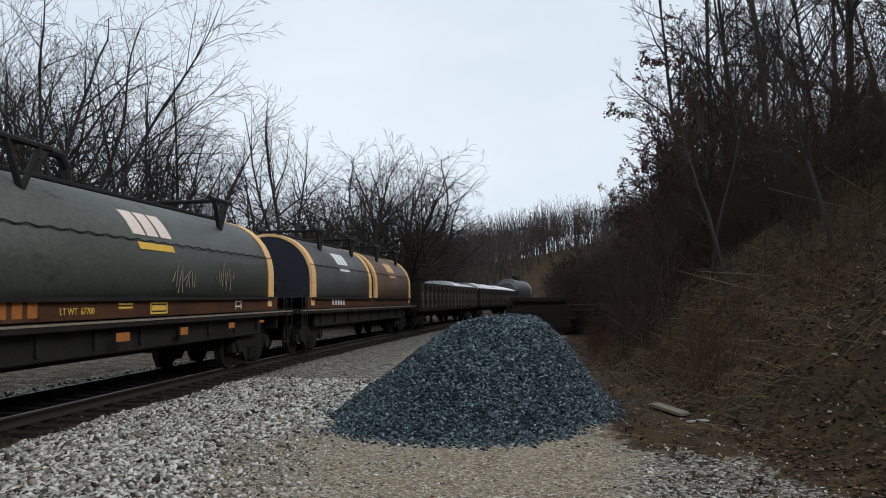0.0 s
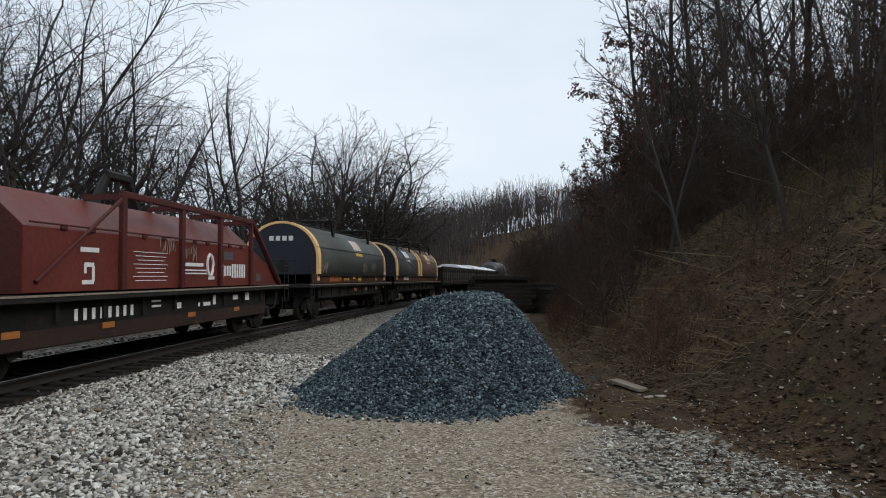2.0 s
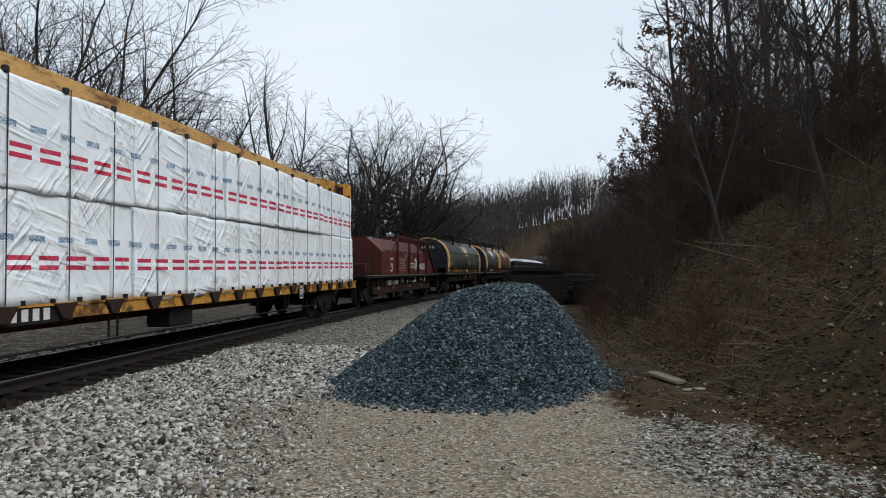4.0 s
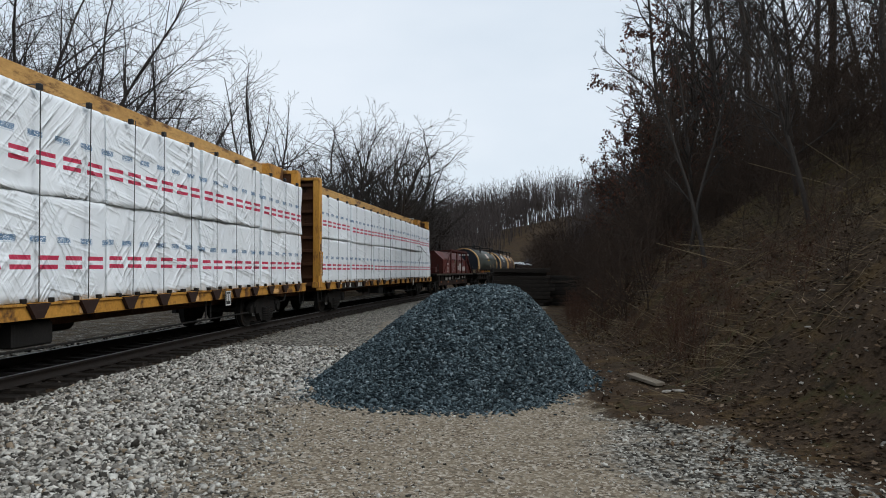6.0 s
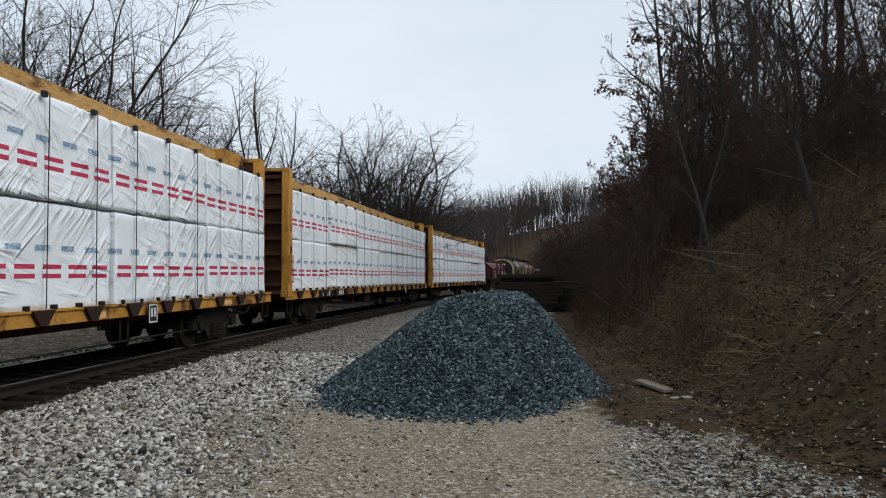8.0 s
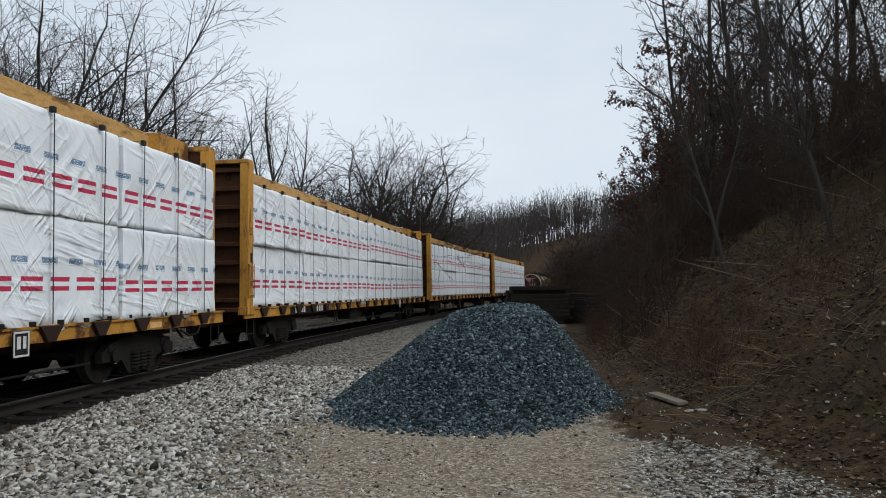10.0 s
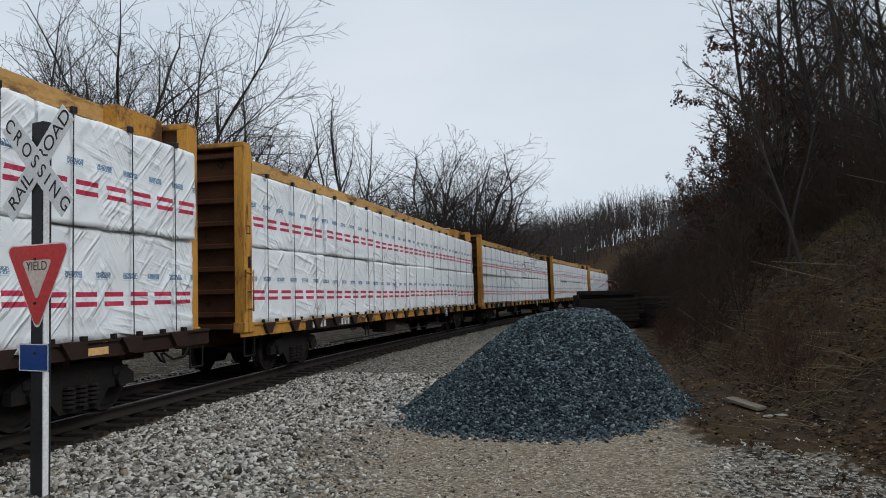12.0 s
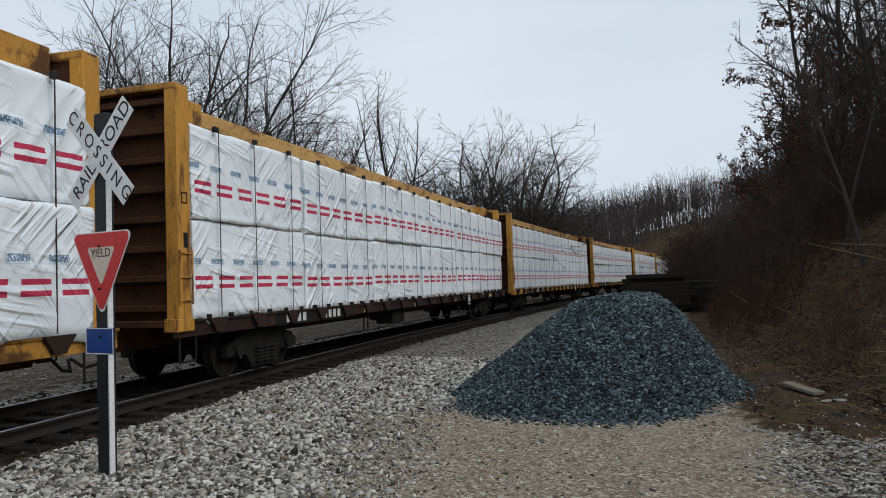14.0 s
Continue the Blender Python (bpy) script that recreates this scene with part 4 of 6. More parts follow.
def build_litter():
    r = np.random.default_rng(31)
    n = 36000
    y = 5 + 24 * r.uniform(0, 1, n) ** 1.4
    d = np.abs(r.normal(0, 5, n)) - 0.9
    x = toe(y) + d
    ok = ~((d < 0.3) & (r.uniform(0, 1, n) < 0.75))
    x, y = x[ok], y[ok]
    n = len(x)
    p = np.stack([x, y, ground_z(x, y) + 0.012], 1)
    a = np.stack([r.normal(0, 1, n), r.normal(0, 1, n), r.normal(0, 0.25, n)], 1)
    a /= np.linalg.norm(a, axis=1)[:, None]
    b = np.cross(a, np.array([0, 0, 1.0]) + r.normal(0, 0.25, (n, 3)))
    b /= np.linalg.norm(b, axis=1)[:, None]
    s = r.uniform(0.035, 0.095, (n, 1))
    up = np.array([0, 0, 0.12])
    v = np.stack([p, p + (a * 0.5 + b * 0.33 + up) * s, p + (a + up * 0.5) * s, p + (a * 0.5 - b * 0.33 + up) * s], 1).reshape(-1, 3)
    tagged(new("leaf_litter", np_mesh("leaf_litter", v, np.arange(n * 4).reshape(-1, 4), M_litter)), "brown dead leaves strewn over the hillside", "leaves", kind="stuff")
    rows = []
    for _ in range(95):
        cy = r.uniform(8.5, 24)
        cx = float(toe(cy)) + 0.4 + abs(r.normal(0, 3.4))
        ln, lie = r.uniform(0.25, 0.95), r.uniform(0, 6.28)
        for _ in range(r.integers(5, 22)):
            x, y = cx + r.normal(0, 0.4), cy + r.normal(0, 0.4)
            an, el = lie + r.normal(0, 0.7), abs(r.normal(0.05, 0.25))
            z = float(ground_z(x, y)) + 0.03
            k = ln * r.uniform(0.4, 1.1)
            q = (x + k * math.cos(an) * math.cos(el), y + k * math.sin(an) * math.cos(el))
            z2 = max(z + k * math.sin(el), float(ground_z(*q)) + 0.03)
            rows.append((x, y, z, q[0], q[1], z2, 0.0045, 0.0025))
    for x, y, an, el, k in ((6.4, 15.6, 2.2, 0.25, 2.0), (6.2, 15.0, 0.1, 0.30, 1.9), (6.9, 15.8, 2.7, 0.1, 1.6), (9.4, 16.5, 2.5, 0.35, 2.3), (9.8, 16.8, 1.9, 0.6, 1.9), (8.3, 17.0, 0.15, 0.35, 2.4), (4.9, 19.0, 2.2, 0.5, 1.3), (5.4, 20.0, 2.0, 0.6, 1.2)):
        z = float(ground_z(x, y)) + 0.05
        q = (x + k * math.cos(an) * math.cos(el), y + k * math.sin(an) * math.cos(el))
        rows.append((x, y, z, q[0], q[1], max(z + k * math.sin(el), float(ground_z(*q)) + 0.05), 0.012, 0.006))
    v, f = tubes(rows, 4)
    tagged(new("fallen_stalks", np_mesh("fallen_stalks", v, f, M_straw)), "pale dry stalks lying tangled on the slope", "dry stalks", kind="stuff")


build_litter()


# ---- the train ----
def side_text(body, size, mat, parent, y, z, x, name="lettering"):
    """Lettering on the side that faces the yard."""
    ob = part(name, text_mesh(body, size, mat), None, parent)
    ob.matrix_basis = Matrix.Translation((x, y, z)) @ Matrix(((0, 0, 1, 0), (1, 0, 0, 0), (0, 1, 0, 0), (0, 0, 0, 1)))
    return ob


def bars(mat, parent, x, rows, name="marking"):
    """Flat bars for writing and emblems: rows of y z length height."""
    first = None
    for y, z, a, b in rows:
        ob = part(name, box(B(), (0, 0, 0), (0.006, a, b)), mat, parent)
        ob.matrix_basis = pose(x, y, z)
        first = first or ob
    return first


def wheelset_mesh():
    bm = B()
    rod(bm, (-1.05, 0, 0), (1.05, 0, 0), 0.08, 10)
    for sx in (-1, 1):
        rod(bm, (sx * 0.68, 0, 0), (sx * 0.715, 0, 0), 0.485, 24)
        rod(bm, (sx * 0.715, 0, 0), (sx * 0.825, 0, 0), 0.457, 24)
        rod(bm, (sx * 0.825, 0, 0), (sx * 0.84, 0, 0), 0.40, 24, 0.36)
        rod(bm, (sx * 0.8, 0, 0), (sx * 0.93, 0, 0), 0.13, 12)
        for k in range(3):
            a = k * 2.094
            box(bm, (sx * 0.832, 0.22 * math.cos(a), 0.22 * math.sin(a)), (0.03, 0.07, 0.07))
    return to_mesh(bm, "wheelset", M_black)


def frame_mesh():
    bm = B()
    o = [(-1.22, 0.52), (-1.22, 0.36), (-0.62, 0.36), (-0.40, 0.12), (0.40, 0.12), (0.62, 0.36), (1.22, 0.36), (1.22, 0.52), (0.95, 0.66), (0.45, 0.76), (-0.45, 0.76), (-0.95, 0.66)]
    prism(bm, o, 0.94, 1.06, "x")
    for y in (-0.875, 0.875):
        rod(bm, (1.0, y, 0.457), (1.12, y, 0.457), 0.12, 12)
        box(bm, (1.0, y, 0.58), (0.2, 0.34, 0.14), 0.02)
    for y in (-0.24, 0, 0.24):
        for k in range(5):
            rod(bm, (1.07, y, 0.2 + 0.06 * k), (1.07, y, 0.235 + 0.06 * k), 0.10, 10)
    return to_mesh(bm, "side_frame", M_black)


WHEELSET, SIDEFRAME = wheelset_mesh(), frame_mesh()
BOLSTER = to_mesh(box(box(B(), (0, 0, 0.50), (1.9, 0.32, 0.24), 0.03), (0, 0, 0.72), (0.5, 0.5, 0.22), 0.03), "bolster", M_black)
SPRUNG = to_mesh(box(box(B(), (0, -0.42, 0.5), (1.5, 0.08, 0.12), 0.02), (0, 0.42, 0.5), (1.5, 0.08, 0.12), 0.02), "brake_beam", M_black)


def truck(car, y):
    t = part("truck", BOLSTER, None, car, "dark cast steel four-wheel truck")
    t.matrix_basis = pose(0, y, 0)
    for turn in (0, 180):
        s = part("side_frame", SIDEFRAME, None, t)
        s.matrix_basis = pose(0, 0, 0, 0, 0, turn)
    part("brake_beam", SPRUNG, None, t)
    for yy in (-0.875, 0.875):
        w = part("wheelset", WHEELSET, None, t)
        w.matrix_basis = pose(0, yy, 0.457)


def coupler(car, y, sgn):
    bm = B()
    box(bm, (0, y + sgn * 0.25, 0.85), (0.16, 0.6, 0.18), 0.03)
    box(bm, (0.03, y + sgn * 0.58, 0.85), (0.30, 0.22, 0.28), 0.05)
    part("coupler", bm, M_black, car)
    bm = B()
    pts = [(0.25, y, 0.75), (0.28, y + sgn * 0.25, 0.5), (0.2, y + sgn * 0.5, 0.46), (0.05, y + sgn * 0.62, 0.6)]
    for a, b in zip(pts, pts[1:]):
        rod(bm, a, b, 0.025, 6)
    part("air_hose", bm, M_black, car)


def ladder(car, x, y, lo, hi, mat, n=4, width=0.42):
    bm = B()
    for yy in (y - width / 2, y + width / 2):
        rod(bm, (x, yy, lo), (x, yy, hi), 0.014, 6)
    for k in range(n):
        z = lo + 0.05 + (hi - lo - 0.1) * k / max(n - 1, 1)
        rod(bm, (x, y - width / 2, z), (x, y + width / 2, z), 0.012, 6)
    part("ladder", bm, mat, car)


def stirrup(car, x, y):
    bm = B()
    for a, b in (((x, y - 0.2, 0.9), (x, y - 0.2, 0.45)), ((x, y - 0.2, 0.45), (x, y + 0.2, 0.45)), ((x, y + 0.2, 0.45), (x, y + 0.2, 0.9))):
        rod(bm, a, b, 0.016, 6)
    part("step", bm, M_black, car)


BEAM_L = 22.3
CB_HALF = BEAM_L / 2 + 0.42
PLACARD_Y = 4.9


def centerbeam_car():
    car = thing("centerbeam_car", "yellow centerbeam flat freight car with rusty end bulkheads", "freight car", "centerbeam cars")
    e = CB_HALF
    bm = box(B(), (0, 0, 1.02), (2.66, 2 * e, 0.10), 0.01)
    box(bm, (0, 0, 0.80), (0.5, 2 * e - 0.4, 0.40), 0.02)
    for i in range(19):
        y = -e + 1.0 + i * (2 * e - 2) / 18
        box(bm, (0, y, 0.86), (2.3, 0.12, 0.22))
    part("deck", bm, M_rust, car, "rusty brown deck and underframe")
    for x in (-1.32, 1.32):
        bm = B()
        o = [(-e, 1.06), (e, 1.06), (e, 0.82), (e - 2.6, 0.82), (e - 3.2, 0.84), (-e + 3.2, 0.84), (-e + 2.6, 0.82), (-e, 0.82)]
        prism(bm, o, x - 0.02, x + 0.02, "x")
        box(bm, (x, 0, 1.05), (0.11, 2 * e, 0.035))
        part("side_sill", bm, M_yellow, car, "yellow side sill with grime and rust")
    n = 18
    brk = None
    for i in range(n):
        y = -BEAM_L / 2 + 0.62 + i * (BEAM_L - 1.24) / (n - 1)
        if brk is None:
            brk = to_mesh(prism(B(), [(-0.25, 0.13), (0.25, 0.13), (0.12, -0.03), (0.09, -0.08), (-0.09, -0.08), (-0.12, -0.03)], 1.345, 1.41, "x"), "strap_winch", M_sill)
        ob = part("strap_winch", brk, None, car)
        ob.matrix_basis = pose(0, y, 0.93)
    part("top_chord", box(B(), (0, 0, 4.585), (0.89, BEAM_L + 0.1, 0.05), 0.01), M_chord, car, "weathered ochre top chord")
    part("chord_web", box(B(), (0, 0, 4.395), (0.30, BEAM_L + 0.1, 0.32), 0.01), M_chord, car)
    for x in (-0.465, 0.465):
        part("chord_flange", box(B(), (x, 0, 4.48), (0.035, BEAM_L + 0.1, 0.27), 0.005), M_chord, car)
    upright = to_mesh(box(B(), (0, 0, 2.66), (0.12, 0.16, 3.2)), "centre_post", M_post)
    for i in range(19):
        part("centre_post", upright, None, car).matrix_basis = pose(0, -BEAM_L / 2 + 0.4 + i * (BEAM_L - 0.8) / 18, 0)
    lug = to_mesh(box(B(), (0.36, 0, 4.63), (0.06, 0.10, 0.04), 0.008), "chord_clip", M_chord)
    for i in range(36):
        part("chord_clip", lug, None, car).matrix_basis = pose(0, -BEAM_L / 2 + 0.4 + i * (BEAM_L - 0.8) / 35, 0)
    for s in (-1, 1):
        y0 = s * (BEAM_L / 2 + 0.12)
        bm = box(B(), (0, y0 + s * 0.04, 2.82), (2.5 if s < 0 else 2.1, 0.05, 3.5))
        part("bulkhead_panel", bm, M_rust, car, "rust brown bulkhead panel")
        for k in range(8):
            rb = box(B(), (0, y0 + s * 0.13, 1.25 + 0.44 * k), (2.36 if s < 0 else 1.96, 0.15, 0.10), 0.012)
            part("bulkhead_rib", rb, M_rust, car)
        for x in ((-1.27, 1.27) if s < 0 else (-1.07, 1.07)):
            bm = box(B(), (x, y0 + s * 0.10, 2.78), (0.22, 0.30, 3.50), 0.015)
            box(bm, (x, y0 + s * 0.10, 1.0), (0.235, 0.42, 0.2), 0.015)
            part("bulkhead_post", bm, M_post, car, "yellow corner post of the bulkhead")
        bm = box(B(), (0, y0 + s * 0.10, 4.53), (2.72 if s < 0 else 2.32, 0.32, 0.10), 0.012)
        part("bulkhead_cap", bm, M_yellow, car)
        bm = prism(B(), [(-0.72, 4.25), (0.72, 4.25), (0.72, 4.63), (-0.72, 4.63)], y0 - s * 1.35, y0 - s * 0.1, "y")
        part("chord_gusset", bm, M_yellow, car, "yellow end gusset of the top chord")
        bm = B()
        for a, b in (((-0.4, y0 - s * 0.9, 4.58), (-0.4, y0 - s * 0.9, 4.72)), ((-0.4, y0 - s * 0.9, 4.76), (0.4, y0 - s * 0.9, 4.72)), ((0.4, y0 - s * 0.9, 4.76), (0.4, y0 - s * 0.9, 4.58))):
            rod(bm, a, b, 0.014, 6)
        part("grab_iron", bm, M_stencil, car)
        if s < 0:
            bars(M_letter, car, 1.384, [(y0 + s * 0.10, 2.95, 0.14, 0.02), (y0 + s * 0.10, 2.80, 0.14, 0.02), (y0 + s * 0.16, 2.87, 0.02, 0.14), (y0 + s * 0.04, 2.87, 0.02, 0.14), (y0 + s * 0.08, 2.25, 0.10, 0.22)], "stencil")
        for x in (-1.3, 1.3):
            stirrup(car, x, s * (e - 0.35))
        if s < 0:
            ladder(car, 1.40, y0 + s * 0.10, 1.3, 2.1, M_yellow, 3, 0.3)
        coupler(car, s * e, s)
        truck(car, s * 8.6)
    bm = B()
    for y in (-4.2, 4.2):
        rod(bm, (1.2, y, 0.45), (1.2, y, 0.85), 0.02, 6)
        rod(bm, (1.2, y + 0.25, 0.45), (1.2, y + 0.25, 0.85), 0.02, 6)
    rod(bm, (1.2, -6.8, 0.42), (1.2, 6.8, 0.42), 0.018, 6)
    part("brake_rod", bm, M_black, car)
    part("brake_reservoir", box(B(), (0.9, -1.6, 0.62), (0.5, 0.9, 0.36), 0.03), M_black, car)
    part("brake_cylinder", rod(B(), (-0.4, 0.4, 0.6), (-0.4, 1.6, 0.6), 0.2, 12), M_black, car)
    part("number_panel", box(B(), (1.3425, -7.0, 0.92), (0.006, 3.3, 0.23)), M_black, car, "black panel behind the car number")
    bars(M_stencil, car, 1.350, [(-8.2 + 0.22 * i, 0.93, 0.13, 0.16) for i in range(4)] + [(-6.6 + 0.22 * i, 0.93, 0.13, 0.16) for i in range(4)], "car_number")
    patch = to_mesh(box(B(), (1.3425, 0, 0.915), (0.006, 0.42, 0.10)), "reflector", M_hoop)
    for y in (-4.3, -0.6, 3.3, 8.6):
        part("reflector", patch, None, car).matrix_basis = pose(0, y, 0)
    bearer = to_mesh(box(B(), (1.27, 0, 1.095), (0.22, 0.10, 0.07), 0.006), "bearer", M_tie)
    for i in range(36):
        part("bearer", bearer, None, car).matrix_basis = pose(0, -BEAM_L / 2 + 0.4 + i * (BEAM_L - 0.8) / 35, 0)
    bm = box(B(), (1.42, PLACARD_Y, 0.86), (0.02, 0.30, 0.32))
    part("placard", bm, M_letter, car, "black data placard with pale frame")
    bars(M_stencil, car, 1.434, [(PLACARD_Y + y, 0.86 + z, a, b) for y, z, a, b in ((0, 0.15, 0.30, 0.025), (0, -0.15, 0.30, 0.025), (-0.14, 0, 0.025, 0.28), (0.14, 0, 0.025, 0.28), (-0.05, 0.02, 0.07, 0.16), (0.06, 0.02, 0.06, 0.16))], "placard_marks")
    return car


def bundle_mesh(seed, hang, ln=3.66, hi=1.44, x0=0.16, x1=1.36):
    """A wrapped bundle: taut sheeting that sags, puckers at the straps and gathers into slanting folds here and there."""
    r = random.Random(seed)
    ny, nz = 62, 26
    off = Vector((r.uniform(0, 50), r.uniform(0, 50), r.uniform(0, 50)))
    cuts = [0.61, 1.83, 3.05]
    folds = []
    for _ in range(r.choice((1, 2, 3, 4))):
        an = radians(r.choice((-1, 1)) * r.uniform(25, 60))
        folds.append((r.uniform(0.4, ln - 0.4), r.uniform(0.3, hi), math.cos(an), math.sin(an), r.uniform(0.16, 0.26), r.uniform(0.2, 0.55), r.uniform(0.022, 0.042)))
    ring = [(x0, 0.0, 0)] + [(x1, None, k / nz) for k in range(nz + 1)] + [(x0, 1.0, 1)]
    m = len(ring)
    bm = B()
    rows = []
    for i in range(ny + 1):
        y = ln * i / ny
        row = []
        for x, t, k in ring:
            z, dx = hi * k, 0.0
            if t is None:
                pull = min(abs(y - c) for c in cuts)
                dx = 0.03 * noise.noise(Vector((y * 1.1, z * 1.8, 0)) + off) - 0.012 * math.exp(-(pull / 0.05) ** 2)
                for fy, fz, ca, sa, wave, wide, amp in folds:
                    u = (y - fy) * ca + (z - fz) * sa
                    w = -(y - fy) * sa + (z - fz) * ca
                    dx += amp * max(0.0, math.sin(6.283 * u / wave + 0.5 * noise.noise(Vector((w * 2, u * 3, 5)) + off))) ** 3 * math.exp(-(u / wide) ** 2 - (w / 0.7) ** 2)
                dx -= 0.014 * math.exp(-min(y, ln - y) / 0.025)
                sag = noise.noise(Vector((y * 1.9, 7, 1)) + off)
                if k == 0:
                    z -= hang * (0.3 + max(0, sag))
                    dx += 0.012
                elif k < 0.12:
                    dx += 0.03 * noise.noise(Vector((y * 4.5, z * 3, 2)) + off)
                elif k == 1:
                    z -= 0.035 * max(0, -sag)
                    dx -= 0.025
            row.append(bm.verts.new((x + dx, y, z)))
        rows.append(row)
    for u, v in zip(rows, rows[1:]):
        for j in range(m - 1):
            bm.faces.new((u[j], v[j], v[j + 1], u[j + 1]))
    bm.faces.new(rows[0])
    bm.faces.new(rows[-1][::-1])
    bmesh.ops.recalc_face_normals(bm, faces=bm.faces)
    for f in bm.faces:
        f.smooth = len(f.verts) == 4
    return to_mesh(bm, "wrapped_pack", M_wrap)


BUNDLES = [[bundle_mesh(200 + 20 * k + i, hang) for i in range(7)] for k, hang in enumerate((0.22, 0.05))]
PLAIN = to_mesh(box(B(), (0.76, 1.83, 0.72), (1.2, 3.66, 1.44), 0.03), "wrapped_pack", M_wrap)
STRAP = to_mesh(box(box(B(), (1.392, 0, 1.45), (0.006, 0.020, 3.0)), (0.99, 0, 2.95), (0.80, 0.020, 0.006)), "strap", M_strap)
CLIP = to_mesh(box(B(), (1.36, 0, 2.92), (0.075, 0.08, 0.09), 0.01), "corner_protector", M_letter)


def wrapped_load(seed):
    r = random.Random(seed)
    top = thing("wrapped_load", "white plastic-wrapped building board bundles strapped on a flat car", "cargo", "loads on the centerbeam cars")
    n = 6
    gap = (BEAM_L - n * 3.66) / n
    for tier in (0, 1):
        for i in range(n):
            y = -BEAM_L / 2 + gap / 2 + i * (3.66 + gap)
            ob = part("wrapped_pack", r.choice(BUNDLES[tier]), None, top)
            ob.matrix_basis = pose(r.uniform(-0.075, 0.012), y, 1.125 + tier * 1.475 + r.uniform(-0.012, 0.012), 0, r.uniform(-1.2, 0.6), r.uniform(-0.4, 0.4))
            far = part("wrapped_pack", PLAIN, None, top)
            far.matrix_basis = pose(0, y + 3.66, 1.125 + tier * 1.475, 0, 0, 180)
            for c in (0.61, 1.83, 3.05) if tier == 0 else ():
                st = part("strap", STRAP, None, top)
                st.matrix_basis = pose(0, y + c + r.uniform(-0.07, 0.07), 1.13, r.uniform(-0.8, 0.8), 0, 0)
                cl = part("corner_protector", CLIP, None, top)
                cl.matrix_basis = pose(0, y + c, 1.13)
    return top


def hood_profile(z0, z1, half, top, n=14):
    pts = [(half, z0), (half, z1)]
    for k in range(1, n):
        a = math.pi * k / n
        pts.append((half * math.cos(a), z1 + (top - z1) * math.sin(a)))
    return pts + [(-half, z1), (-half, z0)]


def coil_underframe(car, half_len, mat, hi=1.27):
    bm = box(B(), (0, 0, hi - 0.06), (2.9, 2 * half_len, 0.12), 0.01)
    box(bm, (0, 0, 0.82), (0.5, 2 * half_len - 0.5, 0.55), 0.03)
    for s in (-1, 1):
        box(bm, (s * 1.2, 0, 0.98), (0.10, 2 * half_len - 3.6, 0.5), 0.02)
    for i in range(11):
        y = -half_len + 0.8 + i * (2 * half_len - 1.6) / 10
        box(bm, (0, y, 1.0), (2.6, 0.10, 0.34))
    part("underframe", bm, mat, car, "grimy dark steel underframe")
    bm = box(B(), (1.455, 0, hi - 0.02), (0.02, 2 * half_len, 0.032))
    part("deck_edge", bm, M_plank, car, "pale worn deck edge strip")
    for s in (-1, 1):
        coupler(car, s * half_len, s)
        truck(car, s * (half_len - 1.9))
        stirrup(car, 1.42, s * (half_len - 0.4))
        ladder(car, 1.46, s * (half_len - 0.3), 0.75, 1.9, M_black, 4)
        bm = B()
        for x in (-0.9, -0.3, 0.9):
            rod(bm, (x, s * (half_len - 0.15), 1.27), (x, s * (half_len - 0.15), 2.1), 0.016, 6)
        rod(bm, (-0.9, s * (half_len - 0.15), 2.1), (0.9, s * (half_len - 0.15), 2.1), 0.016, 6)
        rod(bm, (0.45, s * (half_len - 0.22), 1.9), (0.45, s * (half_len - 0.12), 1.9), 0.22, 12)
        part("end_rail", bm, M_black, car)


